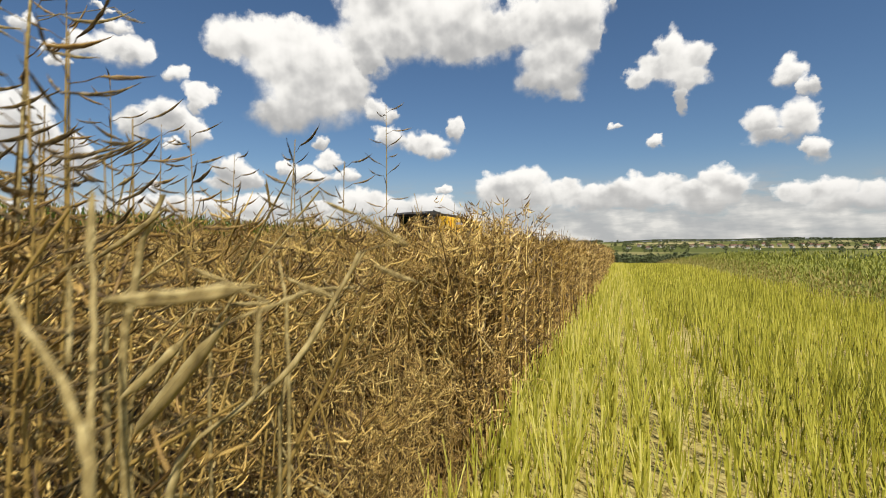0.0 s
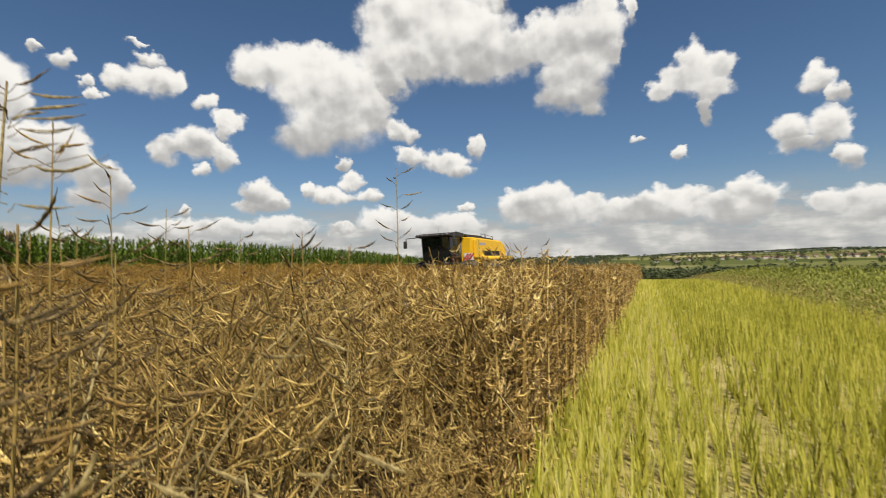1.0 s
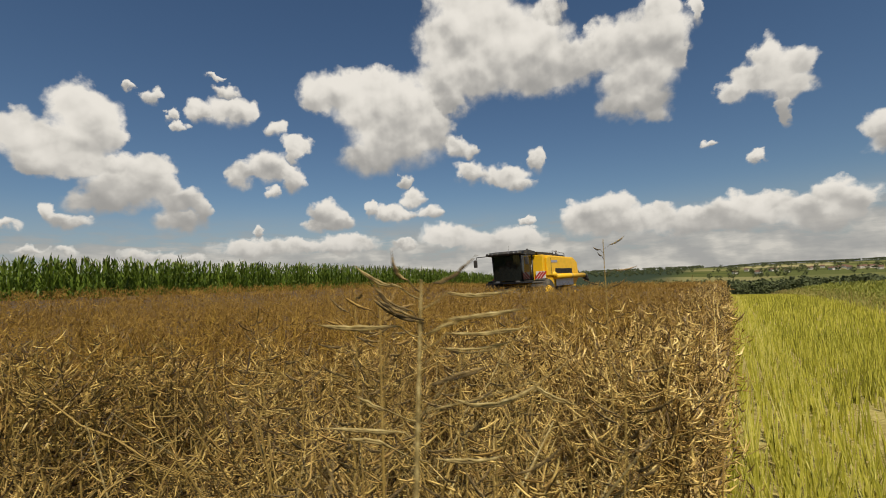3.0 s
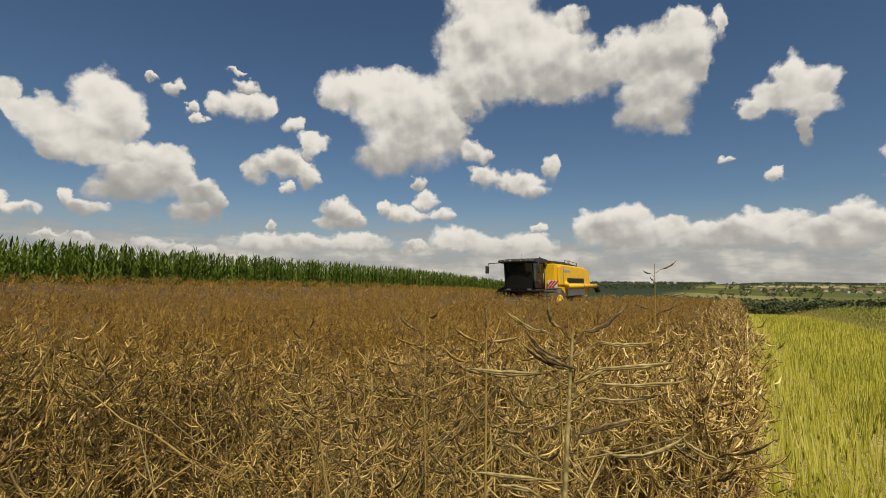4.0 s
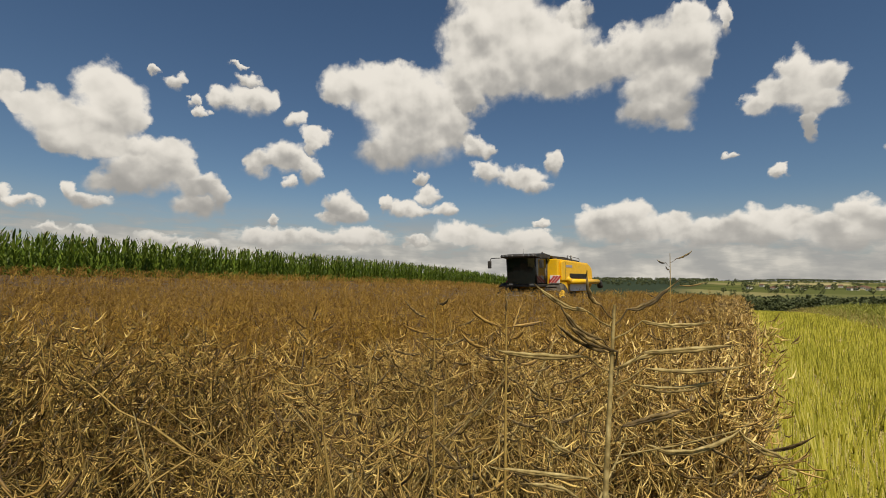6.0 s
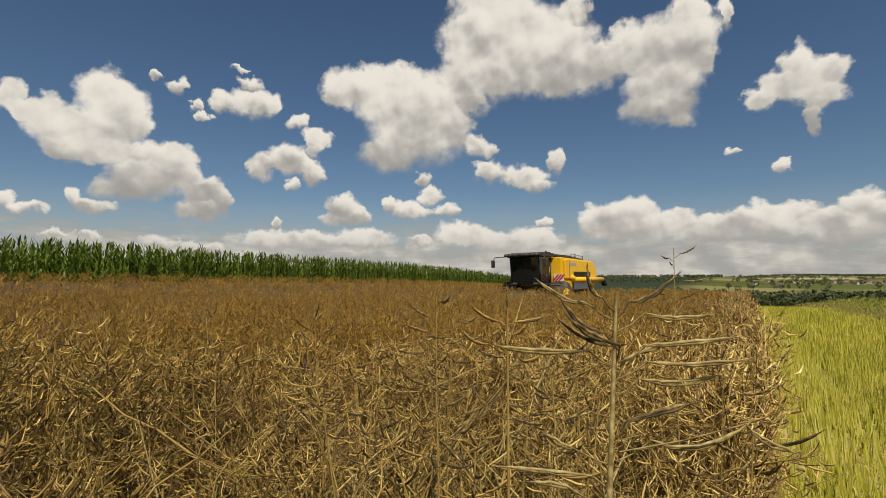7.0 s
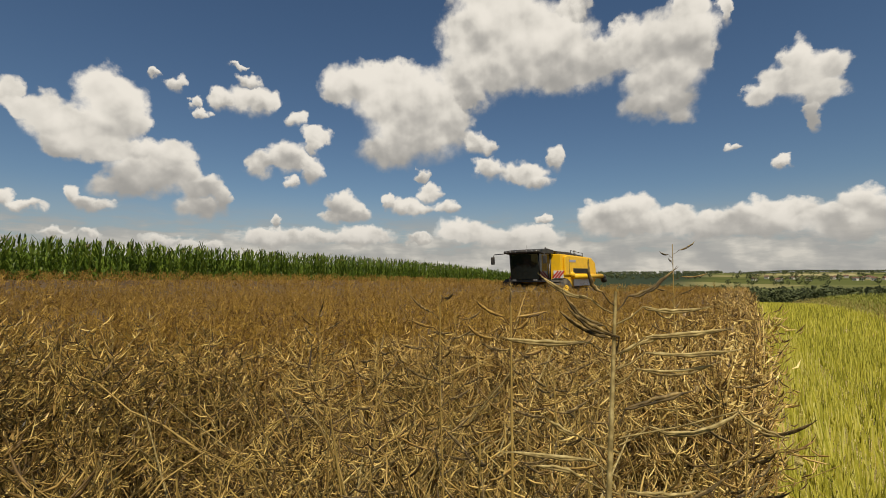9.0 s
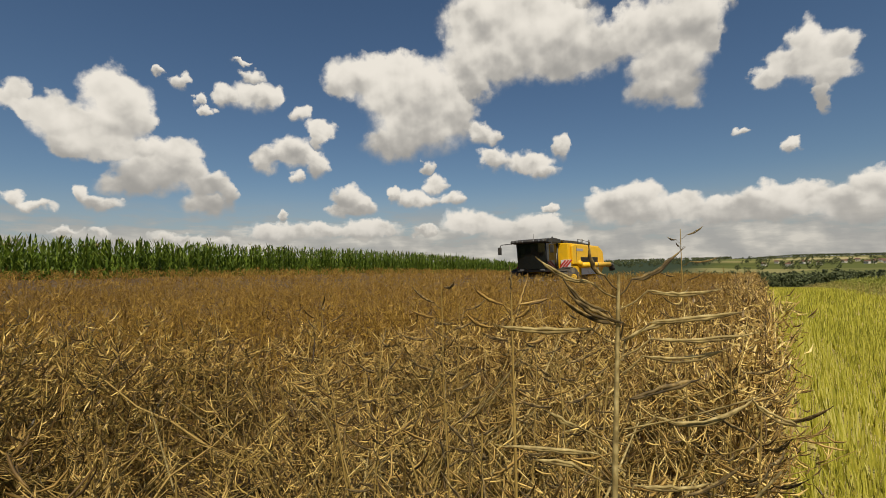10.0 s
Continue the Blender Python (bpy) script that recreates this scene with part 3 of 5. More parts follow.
def build_near_crop():
    kinds = [plant_prototype(40 + i) for i in range(12)]
    bushy = [plant_prototype(60 + i, 15, 0.06) for i in range(8)]
    # some plants further in are not yet fully ripe
    olive = [plant_prototype(80 + i, 12, 0.22, OLIVE_POD) for i in range(6)]
    shapes = {}
    for _, pods in kinds + bushy + olive:
        co = np.empty(len(pods.vertices) * 3, np.float32)
        pods.vertices.foreach_get("co", co)
        shapes[pods.name] = co.reshape(-1, 3)[::4]
    rng = np.random.default_rng(3)
    made = 0
    while made < 280:
        x, y = rng.uniform(-2.3, -0.08), rng.uniform(-0.35, 2.45)
        skirt = made % 5 == 0
        if skirt:
            x, y = rng.uniform(-0.30, -0.06), rng.uniform(0.15, 2.4)
        stem_mesh, pod_mesh = bushy[made % len(bushy)] if x > -0.42 else kinds[made % len(kinds)]
        unripe = x < -0.8 and rng.random() < 0.5
        if unripe:
            stem_mesh, pod_mesh = olive[made % len(olive)]
        plant = new("rapeseed_plant", stem_mesh)
        size = rng.uniform(0.45, 0.62) if skirt else rng.uniform(0.88, 1.03)
        if x < -0.85 and y < 1.1:
            size *= rng.uniform(0.82, 0.98)
        if abs(x + 0.1) < 0.30 and abs(y) < 0.35:
            size = min(size, 0.97)
        for turn in range(12):
            m = (pose(x, y, float(height(x, y)), 0, rng.uniform(-4, 4), rng.uniform(0, 360))
                 @ Matrix.Diagonal((size, size, size, 1)))
            if clear_of_path(m, shapes[pod_mesh.name]):
                break
        else:
            size *= 0.8
            m = m @ Matrix.Scale(0.8, 4)
        plant.matrix_world = m
        tagged(plant, "half-ripe rapeseed plant with olive-brown pods" if unripe else "ripe dry rapeseed plant with tangled tan pods",
               "crop plant", "rapeseed plants at the crop's edge")
        tagged(mesh_part("pod_mass", pod_mesh, plant, "olive-brown seed pods" if unripe else "papery tan seed pods"), kind="stuff")
        made += 1


def build_straws():
    """Broken pale stalks that lean through the outer crop."""
    rng = np.random.default_rng(17)
    kinds = []
    for i in range(6):
        L = rng.uniform(0.45, 0.85)
        ts = np.linspace(0, 1, 6)
        line = np.stack([rng.normal(0, 0.012, 6), rng.normal(0, 0.012, 6), ts * L], -1)
        wood = Pile()
        wood.add(*tubes(line[None], np.array([[0.0052, 0.0049, 0.0044, 0.0038, 0.0030, 0.0016]]), 5))
        arms = np.stack([np.stack([line[j], line[j] + np.array([rng.normal(0, 0.05), rng.normal(0, 0.05), 0.09])]) for j in (2, 3, 4)])
        wood.add(*tubes(arms, np.tile([0.0018, 0.0008], (3, 1)), 4))
        kinds.append(wood.mesh("broken_stalk", PALE_STRAW if i % 2 else STALK))
    made = 0
    while made < 170:
        x, y, z = rng.uniform(-1.9, 0.02), rng.uniform(0.1, 2.6), rng.uniform(0.45, 1.0)
        lean, turn = rng.uniform(18, 62), rng.uniform(0, 360)
        m = pose(x, y, z + float(height(x, y)), 0, 0, turn) @ pose(0, 0, 0, lean, 0, 0)
        tip = m @ Vector((0, 0, 0.85))
        if tip.z > 1.50 or (tip.y > 0.6 and tip.x > 0.0) or np.linalg.norm(np.array(tip)[None] - WAY, axis=1).min() < 0.3:
            continue
        straw = new("broken_stalk", kinds[made % 6])
        straw.matrix_world = m
        tagged(straw, "pale broken rapeseed stalk leaning among the plants", "crop stalk", "broken stalks in the crop")
        made += 1


def crop_patch(name, rng, x, y, branches, per, pod_len, radius, stem_r, low=0.5, spread=0.085, mat=POD):
    keep = ~in_swath(x, y)
    x, y = x[keep], y[keep]
    base = np.stack([x, y, height(x, y)], -1)
    wave = np.array([noise.noise(Vector((a * 0.5, b * 0.5, 0))) for a, b in zip(x, y)])
    tall = CROP_TALL * (1 + rng.normal(0, spread * 0.6, len(x)) + 0.05 * wave)
    stems, arms, p0, pm, p1 = grow(rng, base, tall, branches, per, pod_len, 0.28, low)
    pile = Pile()
    r = rng.uniform(0.75, 1.3, len(p0)) * radius
    v, t = slivers(p0, pm, p1, r)
    pile.add(v, None, t)
    v, q = tubes(stems[:, [0, 2, 3]], np.tile([1.2, 0.8, 0.3], (len(stems), 1)) * stem_r, 3)
    pile.add(v, q)
    if branches > 3:
        v, t = slivers(arms[:, 0], arms[:, 1], arms[:, 2], np.full(len(arms), stem_r * 0.55))
        pile.add(v, None, t)
    tagged(new(name, pile.mesh(name, mat, False)), "standing ripe rapeseed crop, brown and tan", "crop", kind="stuff")


def sector(rng, count, r0, r1, wide=False):
    """Places in the crop between two distances from where the camera ends."""
    out_x, out_y = [], []
    total = 0
    while total < count:
        r = np.sqrt(rng.uniform(r0 * r0, r1 * r1, count * 2))
        a = np.radians(rng.uniform(-97, 3, count * 2))
        x, y = np.sin(a) * r, np.cos(a) * r
        ragged = 0.06 * np.sin(y * 1.7) + 0.05 * np.sin(y * 4.1) - 0.02
        ok = (x < ragged) & (x > -24.6) & (y > -2.5) & (y < 75)
        ok &= ~((x > -2.3) & (y < 2.45) & (y > -0.35))
        out_x.append(x[ok])
        out_y.append(y[ok])
        total += ok.sum()
    return np.concatenate(out_x)[:count], np.concatenate(out_y)[:count]


def build_crop():
    build_near_crop()
    build_straws()
    rng = np.random.default_rng(11)
    # the outer rows carry pods down to the ground
    y = 2.4 + rng.exponential(3.4, 300)
    x = -0.45 * rng.random(300) ** 1.3 - 0.05
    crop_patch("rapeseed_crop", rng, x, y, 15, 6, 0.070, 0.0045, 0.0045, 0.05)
    y = 9 + rng.exponential(14, 460)
    y = y[y < 75]
    x = -0.5 * rng.random(len(y)) ** 1.2 + 0.06
    crop_patch("rapeseed_crop", rng, x, y, 9, 4, 0.12, 0.0075, 0.006, 0.05)
    x, y = sector(rng, 420, 1.6, 3.4)
    green = (x < -1.4 * y) & (rng.random(len(x)) < 0.6)
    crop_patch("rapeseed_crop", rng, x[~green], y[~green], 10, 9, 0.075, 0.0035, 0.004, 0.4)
    crop_patch("rapeseed_crop", rng, x[green], y[green], 10, 9, 0.075, 0.0035, 0.004, 0.4, mat=OLIVE_POD)
    # from here on the pods take the tone with shading in it
    x, y = sector(rng, 840, 3.4, 6.0)
    crop_patch("rapeseed_crop", rng, x, y, 8, 7, 0.075, 0.0038, 0.0045, 0.45, mat=SHADED_POD)
    x, y = sector(rng, 2200, 6.0, 14.0)
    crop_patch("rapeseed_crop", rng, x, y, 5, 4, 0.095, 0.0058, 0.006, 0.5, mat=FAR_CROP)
    x, y = sector(rng, 5200, 14.0, 75.0)
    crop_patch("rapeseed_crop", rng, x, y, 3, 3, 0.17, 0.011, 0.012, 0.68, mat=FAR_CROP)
    # the crop behind the end of the walk
    x, y = rng.uniform(-9, -0.1, 420), rng.uniform(-2.6, -0.35, 420)
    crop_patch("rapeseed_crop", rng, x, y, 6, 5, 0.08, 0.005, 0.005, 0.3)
    # a lumpy sheet added inside the crop, dark brown for the shade between plants
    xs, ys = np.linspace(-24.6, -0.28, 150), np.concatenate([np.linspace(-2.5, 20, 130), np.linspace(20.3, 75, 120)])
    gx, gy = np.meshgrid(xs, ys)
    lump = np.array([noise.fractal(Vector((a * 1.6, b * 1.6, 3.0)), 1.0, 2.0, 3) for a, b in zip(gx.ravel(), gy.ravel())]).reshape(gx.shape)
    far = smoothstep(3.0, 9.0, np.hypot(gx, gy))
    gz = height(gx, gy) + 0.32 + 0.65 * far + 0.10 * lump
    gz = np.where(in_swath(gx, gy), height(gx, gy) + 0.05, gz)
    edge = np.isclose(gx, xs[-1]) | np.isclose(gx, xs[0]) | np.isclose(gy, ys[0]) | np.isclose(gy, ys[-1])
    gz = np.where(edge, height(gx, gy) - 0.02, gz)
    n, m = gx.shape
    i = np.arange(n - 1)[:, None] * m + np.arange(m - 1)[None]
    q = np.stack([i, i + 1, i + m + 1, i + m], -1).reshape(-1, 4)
    tagged(new("crop_understorey", mesh_from("crop_understorey", np.stack([gx, gy, gz], -1), q, None, SHADED_INSIDE)),
           "added dark brown sheet inside the rapeseed crop, standing for shaded stalks", "crop", kind="stuff")


# ---------------------------------------------------------------- stubble


def stubble_patch(name, rng, count, x0, x1, y0, y1, tall, radius, twigs, apart=0.125):
    rows = np.round(rng.uniform(x0, x1, count) / apart) * apart
    x = rows + rng.normal(0, 0.022, count)
    y = rng.uniform(y0, y1, count)
    bare = (np.abs(x - 1.02 - 0.02 * np.sin(y * 0.7)) < 0.06) | (np.abs(x - 2.9) < 0.06)
    thin = np.array([noise.noise(Vector((a * 1.1, b * 0.6, 5.0))) for a, b in zip(x, y)])
    keep = (~bare | (rng.random(count) < 0.15)) & (thin > -0.62 + 0.25 * rng.random(count)) & (x > -0.14)
    x, y, thin = x[keep], y[keep], thin[keep]
    n = len(x)
    base = np.stack([x, y, height(x, y) - 0.01], -1)
    h = tall * rng.uniform(0.5, 1.25, n) * (1 + 0.2 * thin)
    lean = rng.normal(0, 0.12, (n, 2))
    tip = base + np.concatenate([lean, np.ones((n, 1))], 1) * h[:, None]
    pile = Pile()
    r = radius * rng.uniform(0.7, 1.35, n)
    mid = (base + tip) / 2 + np.concatenate([rng.normal(0, 0.02, (n, 2)) * h[:, None], np.zeros((n, 1))], 1)
    if twigs:
        pile.add(*tubes(np.stack([base, mid, tip], 1), np.stack([r * 1.2, r, r * 0.65], 1), 3))
    else:
        pile.add(*tubes(np.stack([base, tip], 1), np.stack([r * 1.2, r * 0.65], 1), 3))
    if twigs:
        k = np.repeat(np.arange(n), twigs)
        t = rng.uniform(0.25, 0.8, len(k))[:, None]
        a = base[k] * (1 - t) + tip[k] * t
        az = rng.uniform(0, 2 * np.pi, len(k))
        L = (h[k] * rng.uniform(0.2, 0.5, len(k)))[:, None]
        b = a + np.stack([np.cos(az) * 0.35, np.sin(az) * 0.35, np.full(len(k), 0.9)], -1) * L
        v, tr = slivers(a, (a + b) / 2, b, r[k] * 0.7)
        pile.add(v, None, tr)
    tagged(new(name, pile.mesh(name, STUBBLE, False)), "yellow-green standing rapeseed stubble in drilled rows", "stubble", kind="stuff")


def build_stubble():
    rng = np.random.default_rng(21)
    stubble_patch("stubble", rng, 6200, -0.12, 4.6, -0.6, 5.0, 0.40, 0.0048, 2, 0.18)
    stubble_patch("stubble", rng, 10500, -0.12, 5.1, 5.0, 16.0, 0.37, 0.0062, 0, 0.18)
    stubble_patch("stubble", rng, 15000, -0.12, 5.1, 16.0, 75.0, 0.33, 0.012, 0)
    stubble_patch("stubble", rng, 2600, -0.12, 4.6, -3.0, -0.6, 0.33, 0.0055, 0)
    # chaff and cut straw lying between the rows
    n = 5200
    x, y = rng.uniform(0.02, 4.5, n), rng.uniform(-0.5, 1, n) + rng.exponential(3.5, n)
    az = rng.uniform(0, np.pi, n)
    L = rng.uniform(0.03, 0.16, n)
    d = np.stack([np.cos(az) * L, np.sin(az) * L, rng.normal(0, 0.012, n)], -1)
    p = np.stack([x, y, height(x, y) + 0.012 + rng.uniform(0, 0.02, n)], -1)
    v, t = slivers(p - d / 2, p + rng.normal(0, 0.004, (n, 3)), p + d / 2, rng.uniform(0.0015, 0.0035, n))
    tagged(new("straw_litter", mesh_from("straw_litter", v, None, t, STALK, False)), "pale cut straw scattered on the soil", "straw", kind="stuff")


# ---------------------------------------------------------------- maize


def leaf_strips(root, az, long, wide, rise, droop, steps=6):
    """Arching leaves folded along their middle: vertices and quads."""
    n = len(root)
    t = np.linspace(0, 1, steps + 1)
    out = np.stack([np.cos(az), np.sin(az)], -1)
    side = np.stack([-np.sin(az), np.cos(az)], -1)
    reach = long[:, None] * (0.75 * t - 0.10 * t ** 2)[None] * np.cos(rise)[:, None] + 0.02
    up = long[:, None] * (np.sin(rise)[:, None] * t[None] * 0.95 - droop[:, None] * (t ** 2.3)[None])
    w = wide[:, None] * (1.35 * (t + 0.06) ** 0.35 * np.clip(1 - t, 0.01, 1) ** 0.75)[None] * 0.5
    v = np.empty((n, steps + 1, 3, 3))
    for c, s in enumerate((-1, 0, 1)):
        v[:, :, c, :2] = root[:, None, :2] + out[:, None] * reach[..., None] + side[:, None] * (w * s)[..., None]
        v[:, :, c, 2] = root[:, None, 2] + up + (np.abs(s) * w * 0.45)
    base = (np.arange(n) * (steps + 1) * 3)[:, None, None]
    i = (np.arange(steps) * 3)[None, :, None]
    j = np.arange(2)[None, None]
    q = np.stack([base + i + j, base + i + j + 1, base + i + j + 4, base + i + j + 3], -1)
    return v.reshape(-1, 3), q.reshape(-1, 4)


def maize_arrays(rng, base, tall, leaves, low, steps, broad=1.5):
    n = len(base)
    own = np.repeat(np.arange(n), leaves)
    k = len(own)
    s = np.tile(np.linspace(low, 0.95, leaves), n) + rng.normal(0, 0.015, k)
    root = base[own] + np.array([0, 0, 1.0])[None] * (s * tall[own])[:, None]
    az = np.tile(np.arange(leaves) * np.pi, n) + rng.uniform(0, 2 * np.pi, n)[own] + rng.normal(0, 0.35, k)
    long = rng.uniform(0.55, 0.85, k) * (1.1 - 0.45 * np.clip(s, 0, 1)) * tall[own] / 2.3
    rise = rng.uniform(0.5, 1.1, k) + 0.3 * np.clip(s, 0, 1)
    droop = rng.uniform(0.2, 0.8, k) * (1.15 - 0.85 * s)
    return leaf_strips(root, az, long, rng.uniform(0.06, 0.09, k) * broad * tall[own] / 2.3, rise, droop, steps)


def maize_prototype(seed):
    rng = np.random.default_rng(seed)
    tall = np.array([2.45])
    zero = np.zeros((1, 3))
    stalk = mesh_from("stalk", *tubes(np.array([[[0, 0, 0], [0.01, 0, 1.2], [0.02, 0.01, 2.48]]]), np.array([[0.014, 0.012, 0.006]]), 6), None, MAIZE)
    leaves = mesh_from("foliage", *maize_arrays(rng, zero, tall, 13, 0.18, 7), None, MAIZE)
    m = 9
    az = rng.uniform(0, 6.28, m)
    p0 = np.tile([[0.02, 0.01, 2.46]], (m, 1)) + np.stack([np.zeros(m), np.zeros(m), rng.uniform(0, 0.08, m)], -1)
    p1 = p0 + np.stack([np.cos(az) * 0.09, np.sin(az) * 0.09, rng.uniform(0.12, 0.24, m)], -1)
    v, t = slivers(p0, (p0 + p1) / 2, p1, np.full(m, 0.005))
    return stalk, leaves, mesh_from("tassel", v, None, t, TASSEL)


def build_maize():
    kinds = [maize_prototype(70 + i) for i in range(8)]
    rng = np.random.default_rng(31)
    for i in range(280):
        x, y = -25.2 + rng.normal(0, 0.05), -6.0 + i * 0.19 + rng.normal(0, 0.03)
        stalk, leaves, tassel = kinds[i % 8]
        plant = new("maize_plant", stalk)
        s = rng.uniform(0.92, 1.08)
        plant.matrix_world = pose(x, y, float(height(x, y)), rng.normal(0, 3), rng.normal(0, 3), rng.uniform(0, 360)) @ Matrix.Diagonal((s, s, s, 1))
        tagged(plant, "tall green maize plant with arching leaves", "maize plant", "maize along the field edge")
        mesh_part("foliage", leaves, plant)
        mesh_part("tassel", tassel, plant, "pale brown tassel")
    x = np.concatenate([np.full(330, -25.5 - 0.45 * r) for r in range(5)]) + rng.normal(0, 0.2, 1650)
    y = -6 + 66 * rng.random(1650) ** 1.1
    x = np.concatenate([x, rng.uniform(-28.5, -25.2, 500)])
    y = np.concatenate([y, rng.uniform(47, 90, 500)])
    base = np.stack([x, y, height(x, y)], -1)
    v, q = maize_arrays(rng, base, 2.45 * rng.uniform(0.92, 1.1, len(x)), 10, 0.30, 3)
    tagged(new("maize_field", mesh_from("maize_field", v, q, None, MAIZE)), "rows of green maize behind the rapeseed", "maize", kind="stuff")
    # the dense inside of the maize
    xs, ys = np.linspace(-40, -27.3, 34), np.linspace(-12, 95, 320)
    gx, gy = np.meshgrid(xs, ys)
    lump = np.array([noise.fractal(Vector((a * 2.2, b * 2.2, 8.0)), 0.8, 2.0, 3) for a, b in zip(gx.ravel(), gy.ravel())]).reshape(gx.shape)
    gz = height(gx, gy) + 2.0 + 0.22 * lump
    rim = np.isclose(gx, xs[-1]) | np.isclose(gx, xs[0]) | np.isclose(gy, ys[0]) | np.isclose(gy, ys[-1])
    gz = np.where(rim, height(gx, gy) - 0.02, gz)
    i = np.arange(len(ys) - 1)[:, None] * len(xs) + np.arange(len(xs) - 1)[None]
    quads = np.stack([i, i + 1, i + len(xs) + 1, i + len(xs)], -1).reshape(-1, 4)
    tagged(new("maize_understorey", mesh_from("maize_understorey", np.stack([gx, gy, gz], -1), quads, None, MAIZE)),
           "dense dark green inside of the maize field", "maize", kind="stuff")
    # the lower, weedy strip of young maize across the stubble
    n = 6500
    x = 5.5 + rng.exponential(1.9, n)
    y = -2 + 80 * rng.random(n) ** 1.25
    base = np.stack([x, y, height(x, y)], -1)
    tall = (0.55 + 0.42 * smoothstep(5.6, 7.2, x)) * rng.uniform(0.8, 1.15, n)
    v, q = maize_arrays(rng, base, tall * 1.05, 8, 0.05, 3, 1.6)
    tagged(new("young_maize", mesh_from("young_maize", v, q, None, MARGIN)), "lower green and brown strip of young maize and weeds", "maize", kind="stuff")
    xs, ys = np.linspace(5.7, 45, 62), np.linspace(-6, 90, 240)
    gx, gy = np.meshgrid(xs, ys)
    lump = np.array([noise.fractal(Vector((a * 2.0, b * 2.0, 2.0)), 0.8, 2.0, 3) for a, b in zip(gx.ravel(), gy.ravel())]).reshape(gx.shape)
    gz = height(gx, gy) + 0.25 + 0.45 * smoothstep(5.7, 9.0, gx) + 0.14 * lump
    rim = np.isclose(gx, xs[-1]) | np.isclose(gx, xs[0]) | np.isclose(gy, ys[0]) | np.isclose(gy, ys[-1])
    gz = np.where(rim, height(gx, gy) - 0.02, gz)
    i = np.arange(len(ys) - 1)[:, None] * len(xs) + np.arange(len(xs) - 1)[None]
    quads = np.stack([i, i + 1, i + len(xs) + 1, i + len(xs)], -1).reshape(-1, 4)
    tagged(new("young_maize_understorey", mesh_from("young_maize_understorey", np.stack([gx, gy, gz], -1), quads, None, MARGIN)),
           "dense green inside of the young maize", "maize", kind="stuff")
    n = 2200
    x = rng.normal(5.15, 0.35, n)
    y = -2 + 80 * rng.random(n) ** 1.4
    base = np.stack([x, y, height(x, y)], -1)
    v, q = maize_arrays(rng, base, rng.uniform(0.45, 0.80, n), 5, 0.0, 2, 1.5)
    tagged(new("field_margin_weeds", mesh_from("field_margin_weeds", v, q, None, WEEDS)), "brownish weeds and grass along the field margin", "weeds", kind="stuff")


# ---------------------------------------------------------------- valley


def build_valley():
    rng = np.random.default_rng(51)

    def wood(name, x, y, h, label, clumps=90, grain=0.72):
        n = len(x)
        own = np.repeat(np.arange(n), clumps)
        k = len(own)
        d = unit(rng.normal(0, 1, (k, 3))) * rng.uniform(0.55, 1.0, (k, 1))
        c = np.stack([x[own], y[own], height(x[own], y[own]) + h[own] * 0.58], -1)
        c = c + d * np.stack([h[own] * 0.42, h[own] * 0.42, h[own] * 0.42], -1)
        w = unit(rng.normal(0, 1, (k, 3)) * np.array([1, 1, 0.6])) * (h[own] * grain * rng.uniform(0.10, 0.22, k))[:, None]
        v, t = slivers(c - w, c, c + w, h[own] * grain * rng.uniform(0.09, 0.18, k))
        pile = Pile()
        pile.add(v, None, t)
        foot = np.stack([x, y, height(x, y) - 0.5], -1)
        crown = foot + np.array([0, 0, 1.0]) * (h * 0.7)[:, None]
        pile.add(*tubes(np.stack([foot, crown], 1), np.stack([h * 0.035, h * 0.015], 1), 5))
        tagged(new(name, pile.mesh(name, TREES, False)), label, "trees", kind="stuff")

    n = 260
    x = rng.uniform(-45, 165, n)
    y = 300 + rng.uniform(0, 80, n) + 0.12 * x
    wood("tree_belt", x, y, rng.uniform(15, 21, n), "dark belt of trees beyond the brow of the field", 230, 0.30)
    n = 620
    x = rng.uniform(-30, 850, n)
    lines = np.array([470, 560, 700, 840, 960, 1060, 1150, 1270, 1420, 1600])
    y = lines[rng.integers(0, 10, n)] + rng.normal(0, 14, n) + 0.10 * x + 25 * np.sin(x * 0.012)
    wood("hedgerow_trees", x, y, rng.uniform(5, 11, n), "lines of dark trees and hedges round the village", 26, 0.75)
    n = 2600
    x = rng.uniform(-1000, 1500, n)
    y = rng.uniform(2250, 2800, n)
    side = rng.random(n) < 0.3
    x = np.where(side, rng.uniform(-700, -60, n), x)
    y = np.where(side, rng.uniform(1000, 2300, n), y)
    wood("hill_forest", x, y, rng.uniform(7, 10, n), "dark forest along the hilltops", 16, 0.95)
    walls = joined(box((9, 7, 5), (0, 0, 2.5), 0.1, 1))
    roof_bm = prism([(-4.0, 4.9), (4.0, 4.9), (0, 8.2)], -5.0, 5.0, 0)
    house = new("house")
    tagged(house, "small pale house with a red-brown gabled roof", "house", "village houses")
    part("wall", walls, PLASTER, house)
    part("roof", roof_bm, ROOF_TILE, house)
    for s in (-1, 1):
        part("window", box((1.2, 0.1, 1.4), (s * 2.4, -3.52, 2.6), 0), WINDOW_DARK, house)
    places = []
    for i in range(56):
        cx, cy = ((140, 1080), (330, 1150), (230, 1200), (480, 1050))[i % 4]
        places.append((cx + rng.normal(0, 70), cy + rng.normal(0, 60)))
    for i, (x, y) in enumerate(places):
        m = pose(x, y, float(height(x, y)) - 0.2, 0, 0, rng.uniform(-50, 50))
        if i == 0:
            house.matrix_world = m @ Matrix.Scale(0.8, 4)
        else:
            copy_thing(house, m)


